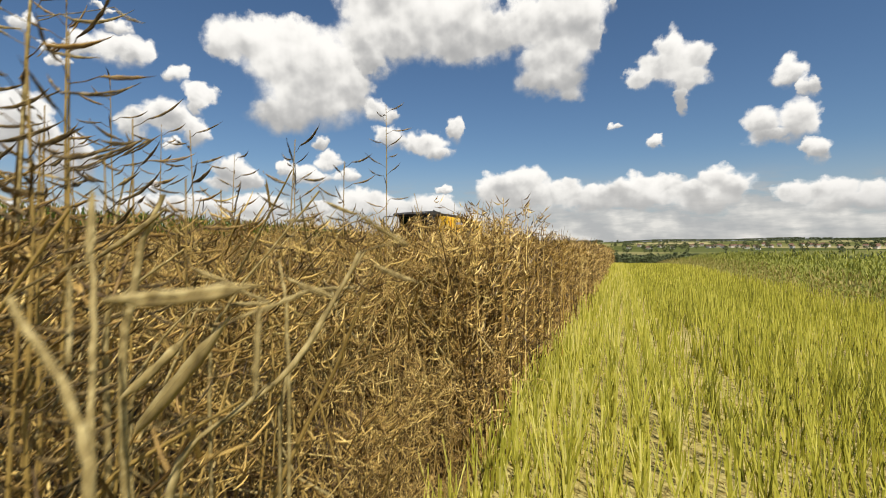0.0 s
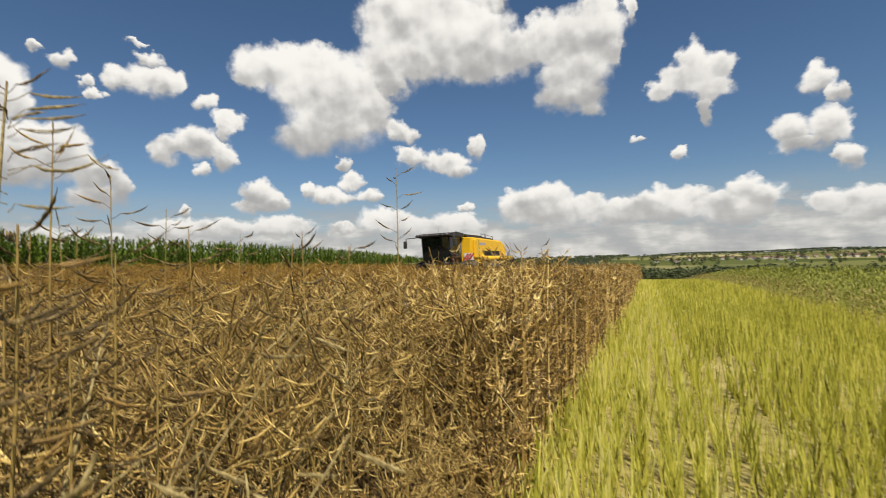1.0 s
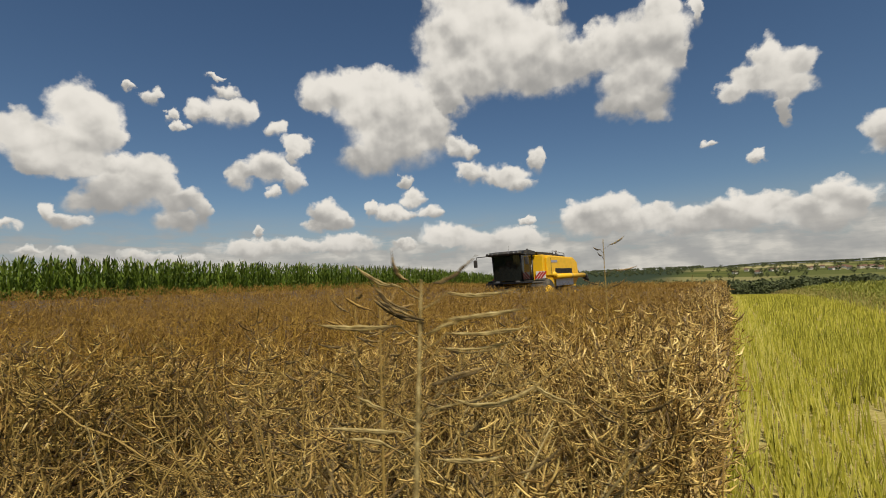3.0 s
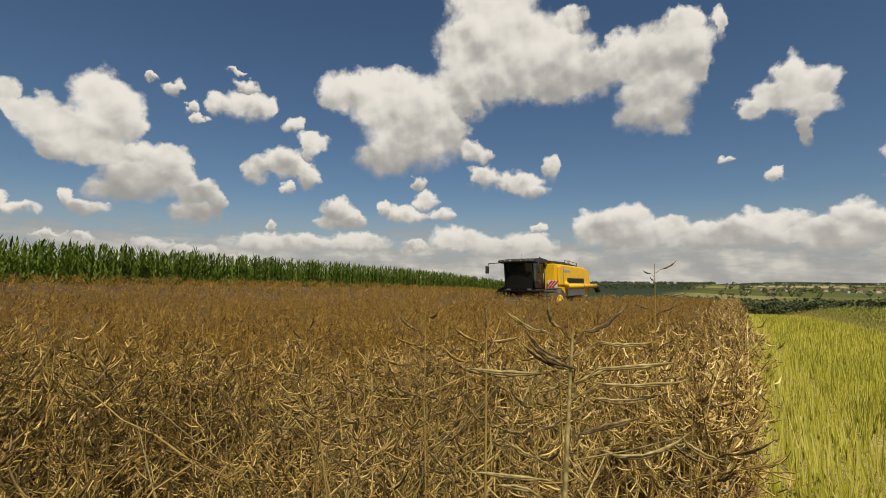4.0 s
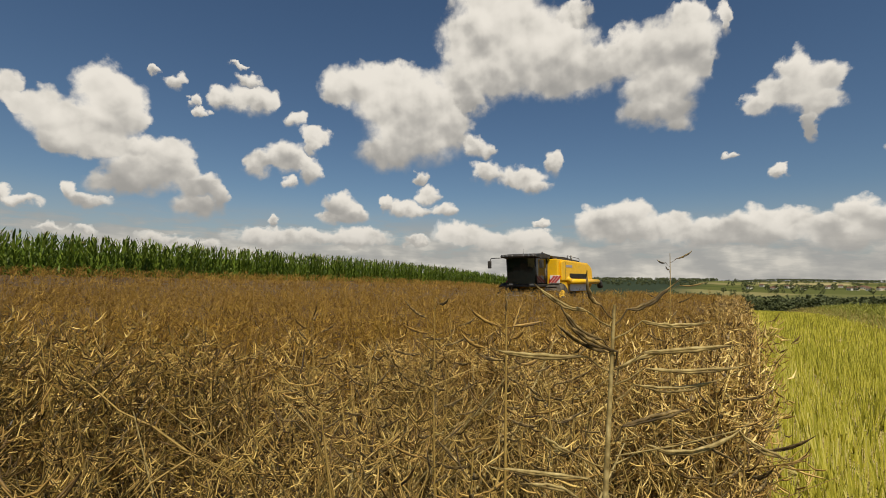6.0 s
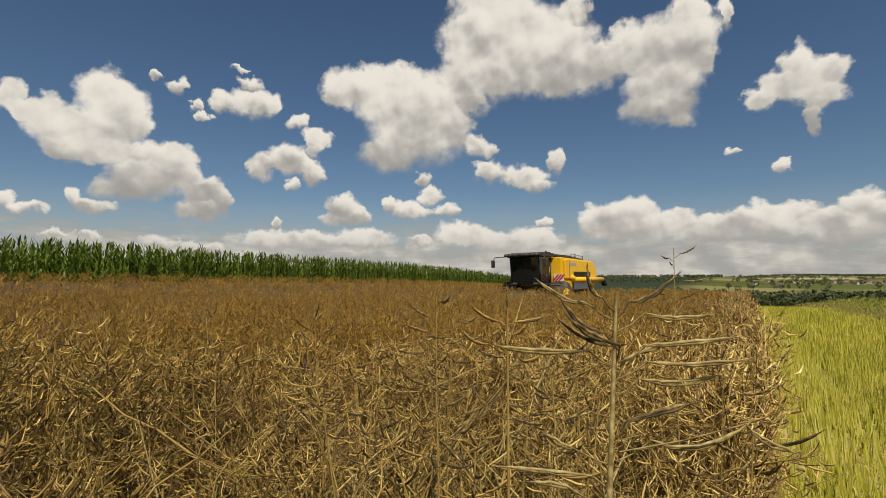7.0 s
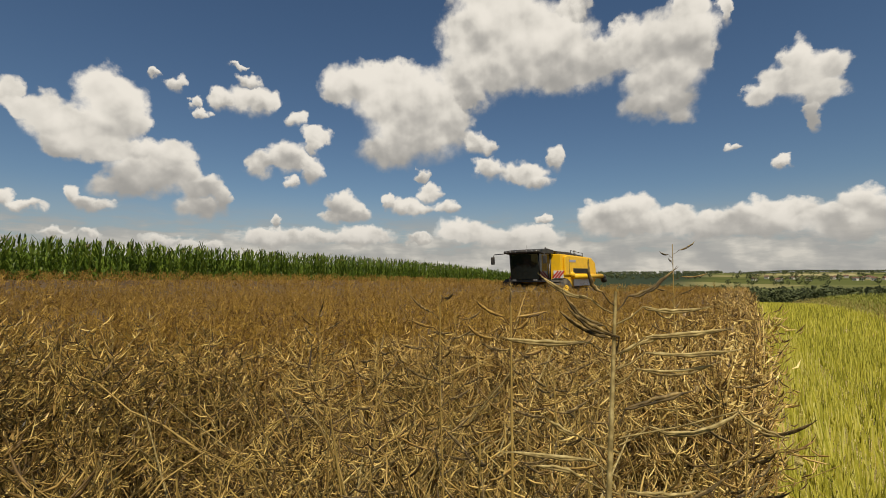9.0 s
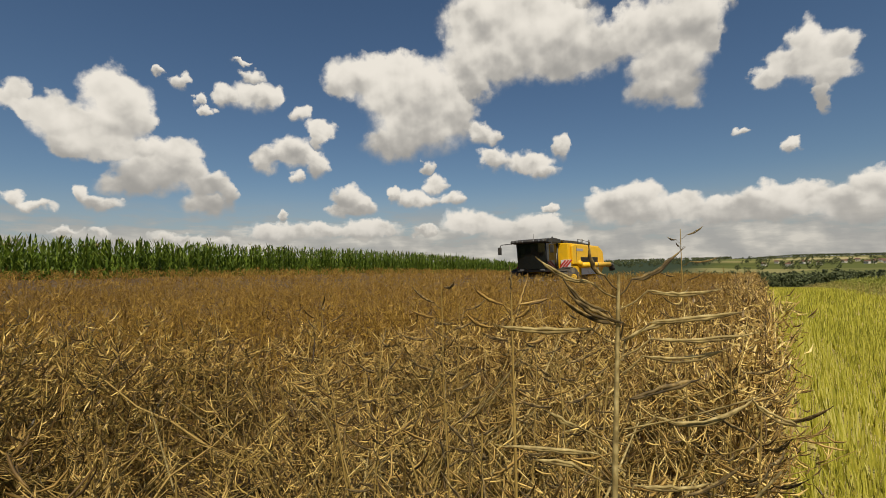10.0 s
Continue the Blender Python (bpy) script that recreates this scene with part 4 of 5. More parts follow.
# ---------------------------------------------------------------- combine harvester


def build_wheel(parent, x, y, r, w, name):
    wheel = part(name, rod((x - w / 2, y, r), (x + w / 2, y, r), r * 0.92, 28), RUBBER, parent, "dusty black tyre", True)
    for i in range(18):
        a = i * 2 * math.pi / 18
        lug = box((w * 0.9, 0.09, 0.07), (0, 0, 0), 0.01, 1)
        bmesh.ops.transform(lug, matrix=Matrix.Translation((x, y + math.sin(a) * r * 0.95, r + math.cos(a) * r * 0.95)) @ Matrix.Rotation(-a, 4, "X"), verts=lug.verts)
        part("tread_lug", lug, RUBBER, wheel)
    part("rim", rod((x - w / 2 - 0.02, y, r), (x + w / 2 + 0.02, y, r), r * 0.52, 20), YELLOW, wheel, "yellow wheel rim", True)
    part("hub", rod((x - w / 2 - 0.08, y, r), (x + w / 2 + 0.08, y, r), r * 0.16, 12), STEEL, wheel)


def build_combine():
    c = new("combine_harvester")
    tagged(c, "yellow combine harvester with a dark cab in the standing crop", "combine harvester")
    # body
    part("body", prism([(0.15, 1.55), (0.15, 3.42), (4.6, 3.30), (5.3, 2.95), (5.5, 1.9), (4.9, 1.35), (1.2, 1.30)], -1.42, 1.42, 0.07), YELLOW, c, "yellow painted body panels")
    for s in (-1, 1):
        side = part("side_panel", prism([(0.45, 2.05), (0.40, 3.22), (0.75, 3.34), (4.2, 3.22), (4.75, 2.85), (4.8, 2.2), (4.3, 2.0)], s * 1.425, s * 1.55, 0.05), YELLOW, c, "bulged yellow side panel")
        part("grille", box((0.02, 2.5, 0.34), (s * 1.555, 2.75, 2.34), 0.006, 1), BLACK, side, "dark recessed grille")
        for i in range(6):
            part("grille_bar", box((0.02, 2.46, 0.02), (s * 1.572, 2.75, 2.22 + i * 0.05), 0, 1), BLACK, side)
        part("decal", box((0.006, 0.9, 0.16), (s * 1.556, 1.4, 2.98), 0, 1), BLUE, side, "faded blue and white decal")
        part("panel_seam", box((0.012, 0.03, 1.1), (s * 1.552, 0.95, 2.65), 0, 1), BLACK, side)
        part("lower_shield", box((0.05, 2.6, 0.55), (s * 1.47, 3.0, 1.62), 0.03), WHITE, c, "pale grey lower shield")
        part("belt_guard", box((0.06, 1.0, 0.42), (s * 1.46, 1.0, 1.70), 0.03), YELLOW, c)
        board = part("hazard_board", box((0.56, 0.03, 0.50), (s * 1.34, -0.02, 2.10), 0.005, 1), WHITE, c, "white and red striped warning board")
        for i in range(3):
            stripe = box((0.09, 0.012, 0.56), (0, 0, 0), 0, 1, (0, 38, 0))
            bmesh.ops.translate(stripe, vec=(s * 1.34 - 0.17 + i * 0.17, -0.045, 2.10), verts=stripe.verts)
            part("stripe", stripe, RED, board, "red diagonal stripe")
    part("front_bulkhead", box((2.9, 0.10, 1.75), (0, 0.11, 2.52), 0.04), YELLOW, c)
    # top deck
    part("grain_tank_flap", prism([(0.3, 3.42), (0.15, 3.62), (2.4, 3.60), (2.2, 3.40)], -1.1, 1.1, 0.03), BLACK, c, "dark folded grain tank cover")
    part("engine_hood", prism([(2.5, 3.34), (2.55, 3.58), (4.3, 3.46), (4.5, 3.26)], -1.0, 1.0, 0.05), BLACK, c, "dark engine deck")
    part("exhaust", rod((0.6, 4.0, 3.4), (0.6, 4.0, 3.85), 0.06, 12), STEEL, c, "", True)
    for x in (-0.95, 0.95):
        part("deck_rail", joined(rod((x, 2.6, 3.75), (x, 4.4, 3.62), 0.018), rod((x, 2.6, 3.4), (x, 2.6, 3.75), 0.018), rod((x, 4.4, 3.3), (x, 4.4, 3.62), 0.018)), BLACK, c)
    # unloading auger along the side
    auger = part("auger_tube", rod((1.66, 1.3, 1.98), (1.66, 5.6, 1.98), 0.17, 18), YELLOW, c, "yellow unloading tube", True)
    part("auger_spout", joined(rod((1.66, 5.6, 1.98), (1.66, 5.95, 1.90), 0.19, 14), rod((1.66, 5.92, 1.92), (1.66, 6.12, 1.58), 0.18, 14)), BLACK, auger, "black rubber spout", True)
    part("auger_band", rod((1.66, 3.4, 1.98), (1.66, 3.46, 1.98), 0.185, 18), STEEL, auger, "", True)
    part("auger_elbow", rod((1.66, 1.4, 1.98), (1.30, 1.3, 2.3), 0.18, 14), YELLOW, auger, "", True)
    # straw hood behind
    part("straw_hood", prism([(5.2, 2.8), (6.2, 2.2), (6.3, 1.2), (5.3, 1.1)], -0.9, 0.9, 0.06), YELLOW, c)
    # cab
    cab = part("cab_floor", box((2.25, 1.75, 0.16), (0, -0.85, 1.72), 0.04), BLACK, c, "dark cab base")
    for x in (-1.06, 1.06):
        part("front_pillar", rod((x, -1.62, 1.75), (x * 0.98, -1.86, 3.42), 0.045, 8), BLACK, c, "", True)
        part("rear_pillar", rod((x, -0.05, 1.75), (x, -0.05, 3.42), 0.055, 8), BLACK, c, "", True)
        part("side_window", prism([(-1.58, 1.85), (-0.10, 1.85), (-0.10, 3.40), (-1.80, 3.40)], x - 0.01, x + 0.01, 0), GLASS_DARK, c, "dark tinted side glass")
        part("door_rail", rod((x * 1.07, -0.35, 1.9), (x * 1.07, -0.35, 2.8), 0.02, 8), STEEL, c, "", True)
    glass = bmesh.new()
    cols = [(-1.04, 0), (-0.55, -0.10), (0, -0.14), (0.55, -0.10), (1.04, 0)]
    lo = [glass.verts.new((x, -1.74 + d, 1.82)) for x, d in cols]
    hi = [glass.verts.new((x * 0.98, -1.80 + d, 3.40)) for x, d in cols]
    for i in range(4):
        glass.faces.new((lo[i], lo[i + 1], hi[i + 1], hi[i]))
    bmesh.ops.recalc_face_normals(glass, faces=glass.faces[:])
    bmesh.ops.solidify(glass, geom=glass.faces[:], thickness=0.012)
    bmesh.ops.recalc_face_normals(glass, faces=glass.faces[:])
    part("windscreen", glass, GLASS_DARK, c, "dark curved windscreen")
    part("cab_back", box((2.2, 0.05, 1.7), (0, -0.02, 2.58), 0.01, 1), BLACK, c)
    roof = part("cab_roof", prism([(-2.25, 3.44), (-2.32, 3.52), (-2.2, 3.62), (-0.9, 3.74), (0.05, 3.66), (0.05, 3.42), (-1.6, 3.40)], -1.30, 1.30, 0.05), BLACK, c, "dark cab roof with a deep visor")
    for x in (-1.1, -0.8, -0.4, 0.4, 0.8, 1.1):
        part("work_light", rod((x, -2.34, 3.53), (x, -2.26, 3.54), 0.07, 12), LAMP_LENS, roof, "round work light", True)
    part("beacon", joined(rod((0.9, -0.4, 3.64), (0.9, -0.4, 3.70), 0.09, 12), rod((0.9, -0.4, 3.70), (0.9, -0.4, 3.84), 0.065, 12, 0.05)), BLACK, roof, "", True)
    part("aerial", rod((-0.6, -0.2, 3.66), (-0.6, -0.15, 4.1), 0.008, 6), BLACK, roof)
    part("driver_seat", joined(box((0.5, 0.5, 0.14), (0, -0.75, 2.15), 0.05), box((0.5, 0.14, 0.7), (0, -0.45, 2.5), 0.06)), BLACK, c, "dark empty seat")
    part("steering_column", joined(rod((0, -1.4, 1.8), (0, -1.2, 2.3), 0.04, 10), rod((0, -1.21, 2.30), (0, -1.19, 2.33), 0.2, 18)), BLACK, c)
    cab_parts = [o for o in c.children if o.name.split(".")[0] in ("cab_floor", "front_pillar", "rear_pillar", "side_window", "door_rail", "windscreen",
                                                                   "cab_back", "cab_roof", "driver_seat", "steering_column")]
    for o in cab_parts + list(roof.children):
        o.data.transform(Matrix.Diagonal((0.82, 0.76, 1.0, 1.0)))
    for x, reach in ((-0.95, -0.85), (0.95, 0.40)):
        arm = part("mirror_arm", joined(rod((x, -1.50, 3.46), (x + reach * 0.9, -1.65, 3.42), 0.025, 8), rod((x + reach * 0.9, -1.65, 3.42), (x + reach, -1.65, 3.15), 0.022, 8)), BLACK, c, "", True)
        part("mirror", box((0.22, 0.09, 0.48), (x + reach, -1.66, 3.02), 0.04), BLACK, arm, "black mirror housing")
    # platform, ladder, lamps
    for x in (-0.62, 0.62):
        part("headlight", joined(box((0.24, 0.08, 0.12), (x, -1.36, 1.76), 0.03), rod((x, -1.42, 1.76), (x, -1.39, 1.76), 0.045, 14)), LAMP_LENS, c, "dusty headlight")
    # running gear
    part("chassis", box((1.3, 5.2, 0.5), (0, 2.0, 1.15), 0.05), BLACK, c)
    part("front_axle", rod((-1.2, -0.1, 0.95), (1.2, -0.1, 0.95), 0.2, 14), BLACK, c, "", True)
    part("rear_axle", rod((-1.2, 4.0, 0.62), (1.2, 4.0, 0.62), 0.14, 14), BLACK, c, "", True)
    for x in (-1.45, 1.45):
        build_wheel(c, x, -0.1, 0.95, 0.7, "front_wheel")
        build_wheel(c, x, 4.0, 0.62, 0.45, "rear_wheel")
    # feeder house and header
    part("feeder_house", prism([(-0.6, 0.9), (-0.6, 1.5), (-2.7, 0.90), (-2.7, 0.3)], -0.7, 0.7, 0.04), BLACK, c)
    header = part("header_back", box((6.0, 0.12, 0.72), (0, -2.75, 0.58), 0.03), YELLOW, c, "wide yellow cutting header")
    part("header_floor", box((6.0, 1.1, 0.06), (0, -3.3, 0.22), 0.01), STEEL, header)
    part("cross_auger", rod((-2.95, -3.1, 0.55), (2.95, -3.1, 0.55), 0.26, 16), YELLOW, header, "", True)
    for s in (-1, 1):
        part("crop_divider", prism([(-2.7, 0.15), (-2.7, 0.92), (-3.6, 0.8), (-4.3, 0.15)], s * 3.0 - 0.05, s * 3.0 + 0.05, 0.02), YELLOW, header)
        part("reel_arm", rod((s * 2.85, -2.75, 0.92), (s * 2.85, -3.7, 0.88), 0.05, 8), YELLOW, header)
    for i in range(6):
        a = i * math.pi / 3
        y, z = -3.7 + math.cos(a) * 0.36, 0.85 + math.sin(a) * 0.36
        part("reel_bar", rod((-2.85, y, z), (2.85, y, z), 0.03, 8), STEEL, header)
    x, y = -10.4, 27.5
    c.matrix_world = pose(x, y, float(height(x, y)), 0, -0.5, -6) @ Matrix.Diagonal((1.04, 1.06, 0.9, 1.0))


# ---------------------------------------------------------------- single tall stalks above the crop


def tall_stalk(x, y, top, seed, pods, spread=0.10, lean=(0.0, 0.0), explicit=(), dark=0.8, fat=1.15, stem=1.0, bark=None, blackened=None):
    """A stray plant that stands above the crop, each pod on its own."""
    rng = np.random.default_rng(seed)
    z0 = float(height(x, y))
    ss = np.linspace(0, 1, 9)
    bow = (1 - ss)[:, None] ** 1.5 * np.array([[-lean[0], -lean[1]]]) + rng.normal(0, 0.007, (9, 2)) * (1 - ss)[:, None] ** 0.5
    pts = np.concatenate([bow, (ss * (top - z0))[:, None]], 1)[None]
    stalk = new("rapeseed_stalk", mesh_from("rapeseed_stalk", *tubes(pts, np.interp(ss, [0, 0.55, 0.85, 1], [0.0036, 0.0027, 0.0020, 0.0011])[None] * stem * rng.uniform(0.85, 1.15, (1, 9)), 7), None, bark or STALK))
    stalk.location = (x, y, z0)
    tagged(stalk, "single tall dry rapeseed stalk standing above the crop", "crop plant", "stray tall stalks")
    h = top - z0
    rows = [tuple(np.array(p) for p in shape) for shape in explicit]
    for i in range(pods):
        zz = h - 0.02 - 0.42 * (i / max(pods, 1)) + rng.normal(0, 0.01)
        az = i * 2.4 + rng.normal(0, 0.4)
        foot = rng.uniform(0.015, 0.03)
        L = rng.uniform(0.05, 0.085)
        rise = rng.uniform(0.05, 0.65)
        a = np.array([math.cos(az) * foot, math.sin(az) * foot, zz + 0.008])
        b = a + np.array([math.cos(az), math.sin(az), rise]) / math.hypot(1, rise) * L
        rows.append((a, (a + b) / 2 + np.array([rng.normal(0, 0.003), rng.normal(0, 0.003), -0.09 * L]), b))
    for i, (a, m, b) in enumerate(rows):
        ts = np.linspace(0, 1, 12)
        mid = 2 * m - (a + b) / 2
        line = np.outer((1 - ts) ** 2, a) + np.outer(2 * ts * (1 - ts), mid) + np.outer(ts ** 2, b)
        thick = fat * rng.uniform(0.0011, 0.0015) * np.array([0.5, 0.8, 1.0, 0.95, 1.1, 0.95, 1.1, 0.95, 1.0, 0.7, 0.35, 0.12]) * rng.uniform(0.82, 1.18, 12)
        gap = np.sin(np.pi * np.clip(ts * 1.1, 0, 1))[:, None] * np.array([[0, 0, 1.0]]) * rng.uniform(0.0009, 0.0017) * fat
        # two valves that have begun to part
        v, q = tubes(np.stack([line + gap, line - gap]) + rng.normal(0, 0.0004, (2, 12, 3)), np.stack([thick, thick * 0.9]), 6)
        tone = DARK_POD if rng.random() < dark else POD
        if blackened is not None:
            tone = DARK_POD if i in blackened else PALE_STRAW
        foot = np.array([0, 0, a[2] - 0.012 - 0.1 * math.hypot(a[0], a[1])])
        v2, q2 = tubes(np.stack([foot, (foot + a) / 2 - [0, 0, 0.002], a])[None], np.array([[0.0008, 0.0007, 0.0007]]), 4)
        me = mesh_from("pod", np.concatenate([v, v2]), np.concatenate([q, q2 + len(v)]), None, tone)
        mesh_part("pod", me, stalk)


def leaning_stalk(points, radius, seed, pods):
    """A thick broken stalk from the soil through three points, with a few swollen pods."""
    rng = np.random.default_rng(seed)
    low = points[0]
    x, y = low[0] - 0.10, low[1] + 0.06
    root = np.array([x, y, float(height(x, y)) - 0.01])
    knots = np.array([root, root * 0.5 + low * 0.5 + [0.015, 0.01, 0.0], *points])
    ss = np.linspace(0, 4, 25)
    line = np.stack([np.interp(ss, range(5), knots[:, i]) for i in range(3)], -1)
    for _ in range(2):
        line[1:-1] = (line[:-2] + 2 * line[1:-1] + line[2:]) / 4
    line[1:-1] += rng.normal(0, 0.0008, (23, 3))
    r = radius * np.interp(ss, [0, 2, 4], [1.2, 1.0, 0.6]) * rng.uniform(0.88, 1.12, 25)
    stalk = new("rapeseed_stalk", mesh_from("rapeseed_stalk", *tubes((line - root)[None], r[None], 9), None, PALE_STRAW))
    stalk.location = root
    tagged(stalk, "broken pale rapeseed stalk hanging out over the stubble", "crop plant", "broken stalks at the crop's edge")
    for a, b, thick in pods:
        a, b = a - root, b - root
        ts = np.linspace(0, 1, 16)
        way = line[np.argmin(np.linalg.norm(line - root - a, axis=1))] - root
        mid = (a + b) / 2 - np.array([0, 0, 0.05 * np.linalg.norm(b - a)])
        curve = np.outer((1 - ts) ** 2, a) + np.outer(2 * ts * (1 - ts), mid) + np.outer(ts ** 2, b)
        beads = thick * np.interp(ts, [0, 0.06, 0.2, 0.75, 0.88, 1], [0.35, 0.75, 1.0, 0.95, 0.4, 0.12]) * rng.uniform(0.93, 1.07, 16)
        # two valves with a seam between them
        part_way = np.sin(np.pi * ts)[:, None] * np.array([[0.15, 0.1, 0.55]]) * thick
        v, q = tubes(np.stack([curve + part_way, curve - part_way]) + rng.normal(0, 0.0003, (2, 16, 3)), np.stack([beads * 0.75, beads * 0.68]), 9)
        v2, q2 = tubes(np.stack([way, (way + a) / 2 + [0, 0, 0.003], a])[None], np.array([[0.0010, 0.0008, 0.0009]]), 5)
        mesh_part("pod", mesh_from("pod", np.concatenate([v, v2]), np.concatenate([q, q2 + len(v)]), None, PALE_STRAW), stalk)


def build_stalks():
    # the stalk that the camera comes to stand before, its pods set out across the view: foot, middle and tip,
    # each to the right of the knob and above it
    right, ahead = np.array([0.848, 0.530]), np.array([-0.530, 0.848])

    def pods_of(z0, top, shapes, deep):
        out = []
        for i, shape in enumerate(shapes):
            lie = deep * (((i * 7) % 5) / 2.0 - 1.0)
            line = []
            for (r, u), d in zip(shape, (0.3, 0.7, 1.0)):
                p = right * r + ahead * lie * d
                line.append((p[0], p[1], top + u - z0))
            out.append(line)
        return out

    upper_pods = [((-0.013, 0.000), (-0.024, 0.009), (-0.027, 0.029)), ((0.011, -0.004), (0.029, 0.001), (0.056, 0.022)),
                  ((-0.022, -0.006), (-0.044, -0.000), (-0.066, 0.017)), ((-0.010, -0.030), (-0.033, -0.020), (-0.049, 0.003)),
                  ((-0.001, -0.041), (-0.028, -0.033), (-0.050, -0.015)), ((0.001, -0.039), (-0.028, -0.028), (-0.046, -0.011)),
                  ((-0.024, -0.044), (-0.073, -0.044), (-0.106, -0.038)), ((0.025, -0.014), (0.056, -0.018), (0.093, -0.014)),
                  ((0.024, -0.040), (0.063, -0.037), (0.105, -0.032)), ((0.004, -0.055), (0.025, -0.045), (0.049, -0.041)),
                  ((0.023, -0.053), (0.065, -0.054), (0.108, -0.048)), ((0.017, -0.067), (0.054, -0.071), (0.092, -0.061))]
    lower_pods = [((0.028, -0.118), (0.074, -0.125), (0.125, -0.100)), ((0.104, -0.104), (0.121, -0.119), (0.148, -0.126)),
                  ((-0.022, -0.146), (-0.062, -0.143), (-0.106, -0.138)), ((-0.037, -0.123), (-0.052, -0.116), (-0.066, -0.105)),
                  ((0.006, -0.102), (0.033, -0.095), (0.068, -0.086)), ((0.007, -0.173), (0.043, -0.179), (0.079, -0.177)),
                  ((-0.034, -0.159), (-0.052, -0.151), (-0.080, -0.147))]
    side_pods = [((-0.011, -0.013), (-0.034, -0.003), (-0.052, 0.014)), ((-0.001, 0.001), (-0.000, 0.018), (-0.001, 0.036)),
                 ((0.006, -0.032), (0.015, -0.007), (0.026, 0.025)), ((0.006, -0.029), (0.016, -0.024), (0.023, -0.011)),
                 ((0.010, -0.014), (0.032, -0.012), (0.053, -0.006)), ((-0.025, -0.040), (-0.044, -0.035), (-0.060, -0.019)),
                 ((0.019, -0.062), (0.034, -0.060), (0.044, -0.052)), ((-0.001, -0.057), (-0.019, -0.058), (-0.040, -0.049))]
    hx, hy, top = -0.197, 0.467, 1.721
    z0 = float(height(hx, hy))
    tall_stalk(hx, hy, top, 5, 0, explicit=pods_of(z0, top, upper_pods + lower_pods, 0.012), lean=(0.22, 0.14), fat=0.95, stem=1.35, bark=PALE_STRAW,
               blackened=(0, 1, 3, 4, 5, 16))
    tall_stalk(-0.362, 0.617, 1.695, 27, 0, explicit=pods_of(float(height(-0.362, 0.617)), 1.695, side_pods, 0.02), lean=(-0.04, 0.05), dark=0.5, fat=0.95)
    tall_stalk(-0.30, 1.835, 1.837, 6, 13)
    tall_stalk(-0.654, 0.914, 1.70, 8, 16)
    for i, (x, y, top, lean) in enumerate(((-0.75, 1.15, 1.64, (0.14, -0.06)), (-0.42, 0.95, 1.55, (-0.10, 0.12)), (-0.10, 0.95, 1.50, (0.16, 0.05)),
                                           (-1.20, 1.10, 1.64, (-0.12, -0.10)), (-0.85, 0.95, 1.58, (0.10, 0.14)), (-0.55, 1.55, 1.58, (-0.15, 0.05)),
                                           (-0.15, 1.25, 1.50, (0.12, -0.12)), (-0.60, 1.30, 1.56, (0.18, 0.02)))):
        tall_stalk(x, y, top, 130 + i, 20, lean=lean, stem=0.85)
    # dark-podded plants along the outermost row
    for i, (x, y, top) in enumerate(((-0.05, 0.46, 1.38), (-0.15, 0.44, 1.42), (0.03, 0.52, 1.35), (-0.24, 0.50, 1.43), (-0.02, 0.36, 1.33),
                                     (0.10, 0.28, 1.45), (0.02, 0.37, 1.50), (-0.09, 0.33, 1.50), (-0.30, 0.42, 1.50), (-0.20, 0.62, 1.48), (-0.40, 0.60, 1.52))):
        tall_stalk(x, y, top, 160 + i, 24, lean=(0.04, 0.02), dark=0.6, fat=1.1)
    # plants at the crop's edge that lean out over the stubble
    for i, (x, y, top, lean_x, lean_y, pods) in enumerate((
            (0.12, 0.26, 1.20, 0.28, 0.05, 16), (0.10, 0.14, 1.10, 0.25, -0.15, 20), (0.08, 0.38, 1.12, 0.30, -0.05, 18),
            (0.05, 0.20, 1.28, 0.20, -0.04, 24), (0.04, 0.32, 1.05, 0.25, 0.00, 22))):
        tall_stalk(x, y, top, 100 + i, pods, lean=(lean_x, lean_y))
    # broken stalks that hang out of the edge, with swollen pale pods
    ax, ay = np.array([0.941, 0.338]), np.array([-0.338, 0.941])

    def near(r, u, d):
        p = np.array([0.613, -0.018]) + ax * r * 0.9 + ay * d
        return np.array([p[0], p[1], 1.252 + u * 0.9])

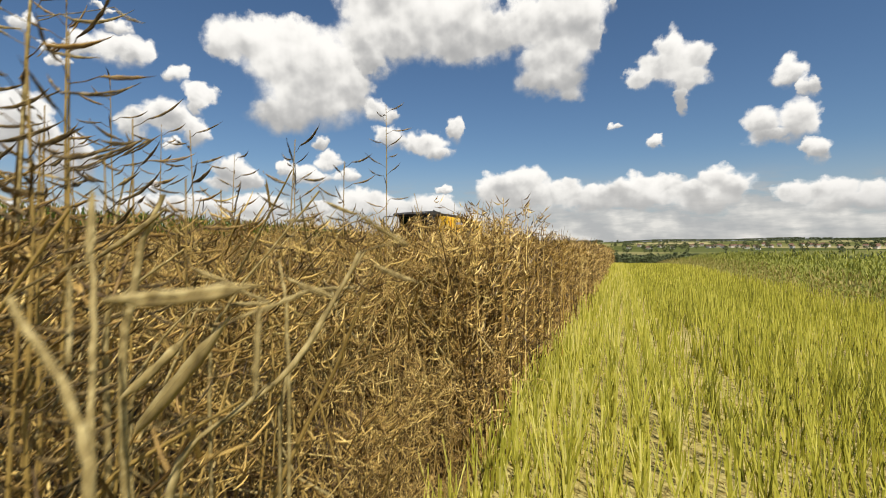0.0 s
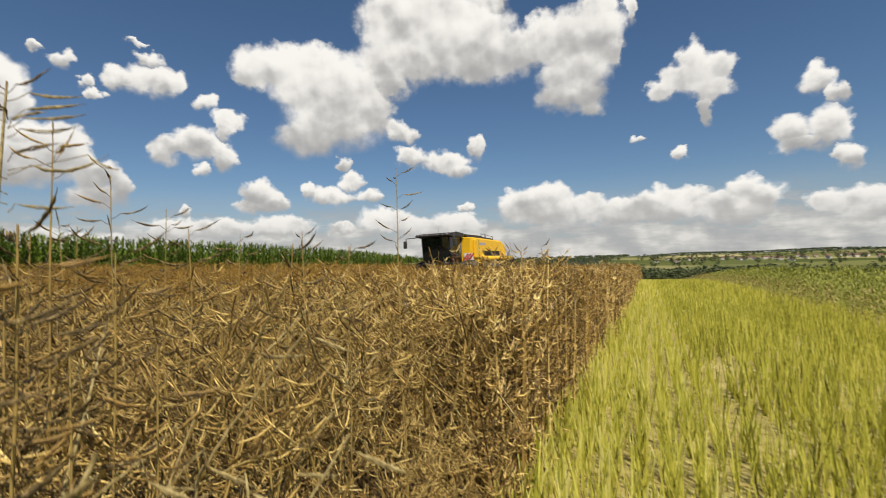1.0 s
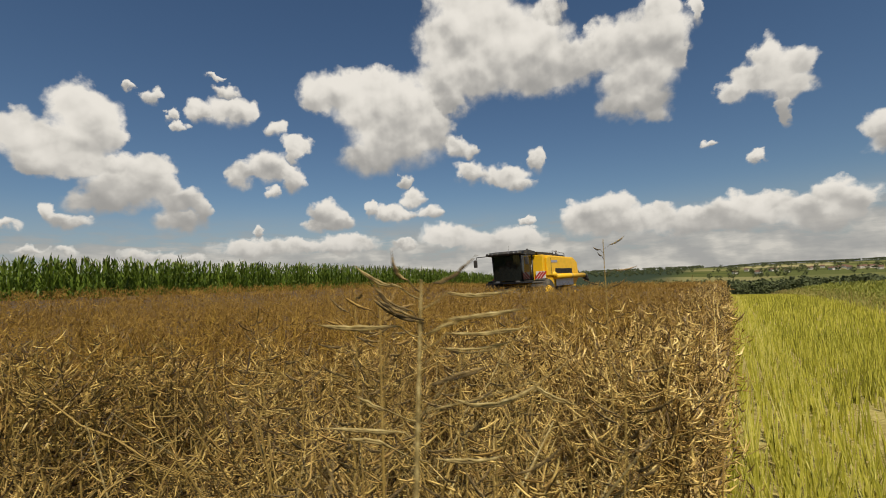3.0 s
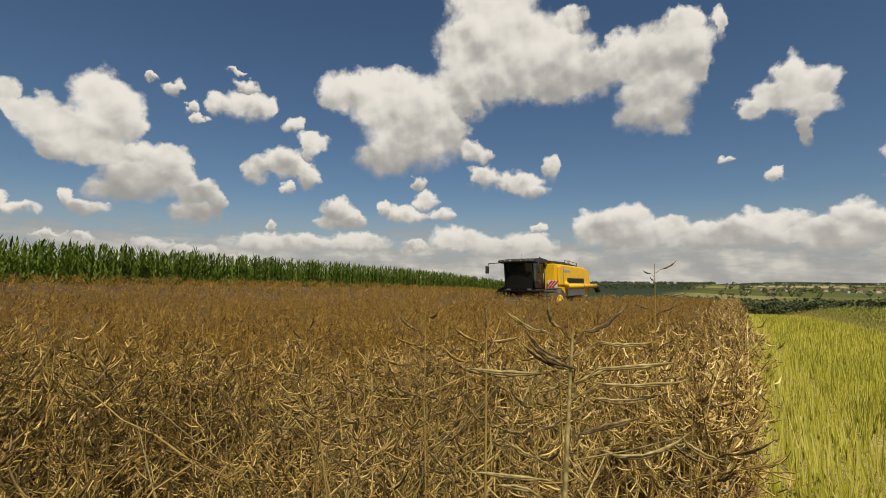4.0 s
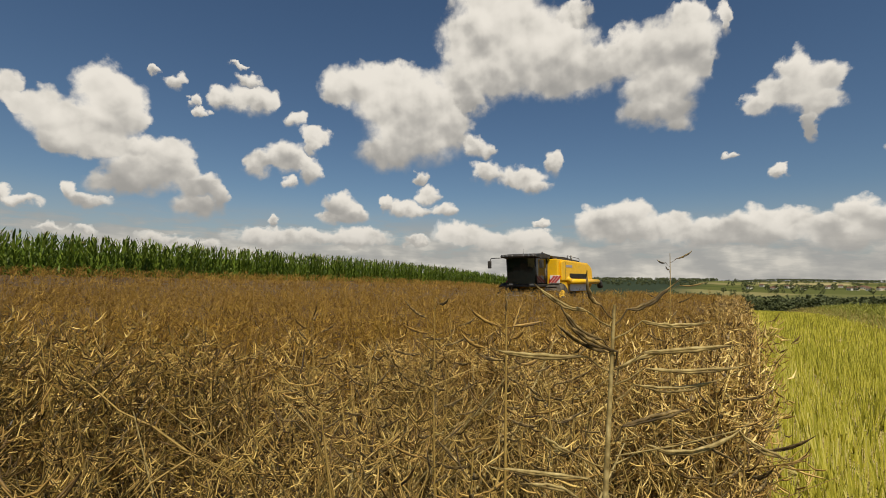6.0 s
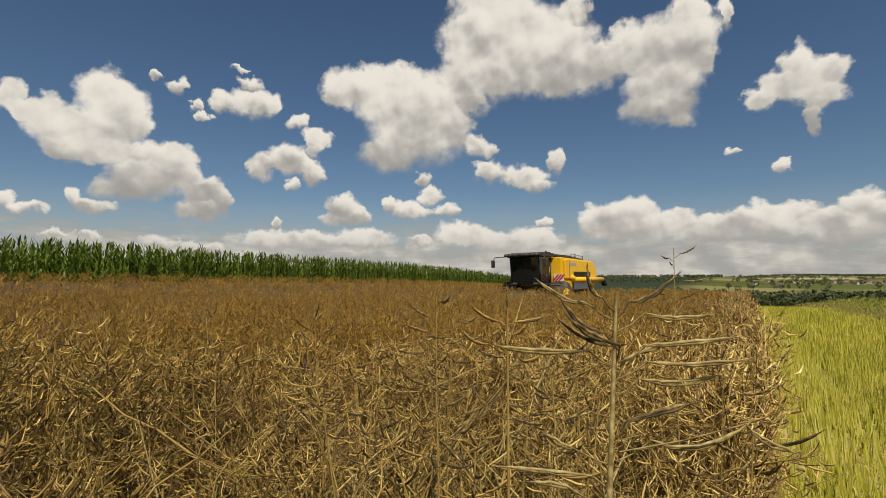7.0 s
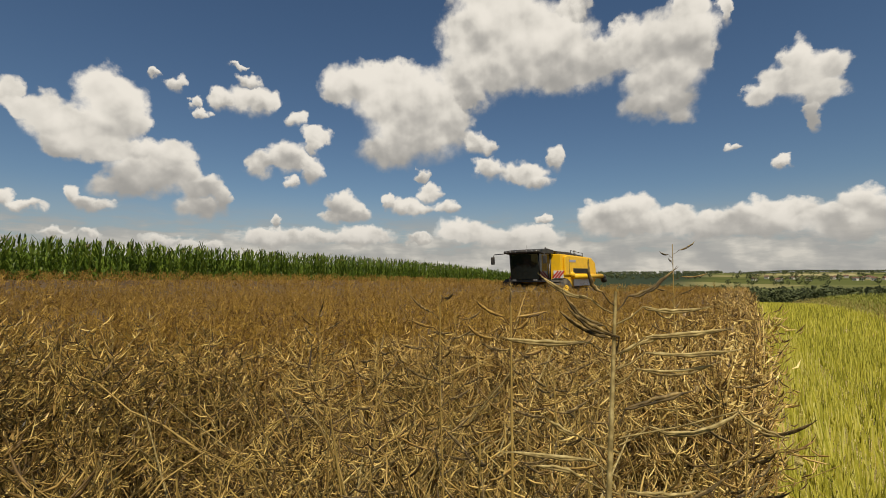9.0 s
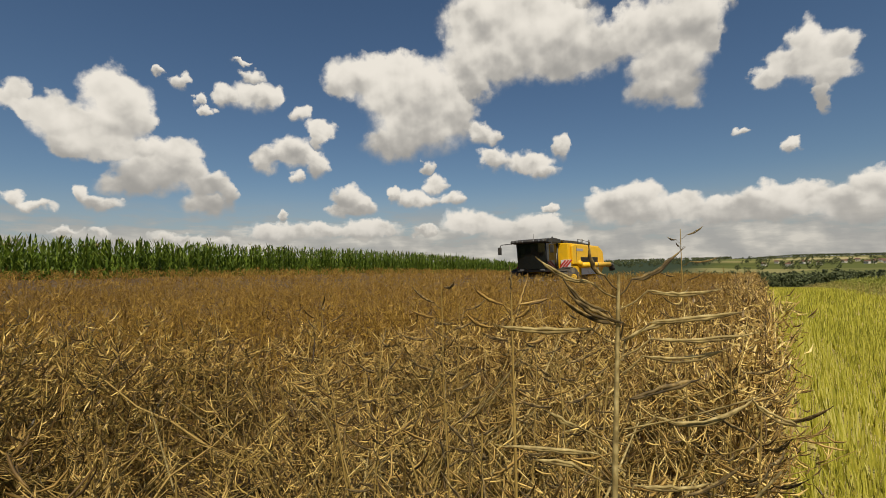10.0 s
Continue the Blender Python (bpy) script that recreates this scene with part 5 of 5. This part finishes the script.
    leaning_stalk([near(-0.22, -0.17, 0.33), near(-0.117, -0.096, 0.35), near(-0.07, -0.006, 0.37)], 0.0030, 31,
                  [(near(-0.181, -0.028, 0.235), near(-0.092, -0.020, 0.225), 0.0033), (near(-0.172, -0.102, 0.245), near(-0.113, -0.036, 0.235), 0.0040),
                   (near(-0.205, -0.096, 0.28), near(-0.163, -0.055, 0.285), 0.0030), (near(-0.125, -0.10, 0.29), near(-0.121, -0.032, 0.29), 0.0024),
                   (near(-0.105, -0.035, 0.345), near(-0.16, -0.055, 0.33), 0.0016), (near(-0.03, 0.0, 0.38), near(-0.075, 0.03, 0.36), 0.0016)])
    leaning_stalk([near(-0.215, -0.15, 0.27), near(-0.232, -0.095, 0.275), near(-0.270, -0.030, 0.275)], 0.0036, 32,
                  [(near(-0.225, -0.01, 0.28), near(-0.230, 0.04, 0.29), 0.0022), (near(-0.255, -0.08, 0.30), near(-0.262, -0.01, 0.31), 0.0022)])
    leaning_stalk([near(-0.25, -0.16, 0.31), near(-0.262, -0.06, 0.33), near(-0.285, 0.045, 0.36)], 0.0027, 33, [])
    leaning_stalk([near(-0.33, -0.12, 0.45), near(-0.315, 0.0, 0.46), near(-0.29, 0.055, 0.46)], 0.0040, 34,
                  [(near(-0.36, -0.01, 0.46), near(-0.28, 0.04, 0.45), 0.0028)])

    # long pale stalks snapped over in the outer crop
    for i, (low, mid, end, thick) in enumerate((
            ((0.207, 0.494, 1.073), (0.247, 0.528, 1.156), (0.294, 0.565, 1.246), 0.0028), ((-0.052, 0.636, 1.099), (-0.009, 0.671, 1.186), (0.111, 0.732, 1.350), 0.0032),
            ((0.057, 0.377, 1.178), (0.090, 0.398, 1.213), (0.131, 0.423, 1.248), 0.0036), ((0.258, 0.447, 1.155), (0.248, 0.454, 1.204), (0.236, 0.460, 1.235), 0.0022),
            ((-0.012, 0.460, 1.058), (0.015, 0.489, 1.126), (0.090, 0.536, 1.213), 0.0026))):
        tip = np.array(end)
        leaning_stalk([np.array(low), np.array(mid), tip], thick, 40 + i,
                      [(tip + [0.010, 0.0, -0.02], tip + [0.070, 0.02, -0.045], 0.0026), (tip + [-0.012, 0.0, -0.05], tip + [-0.075, -0.01, -0.052], 0.0022)])

build_crop()
build_stubble()
build_maize()
build_valley()
build_combine()
build_stalks()
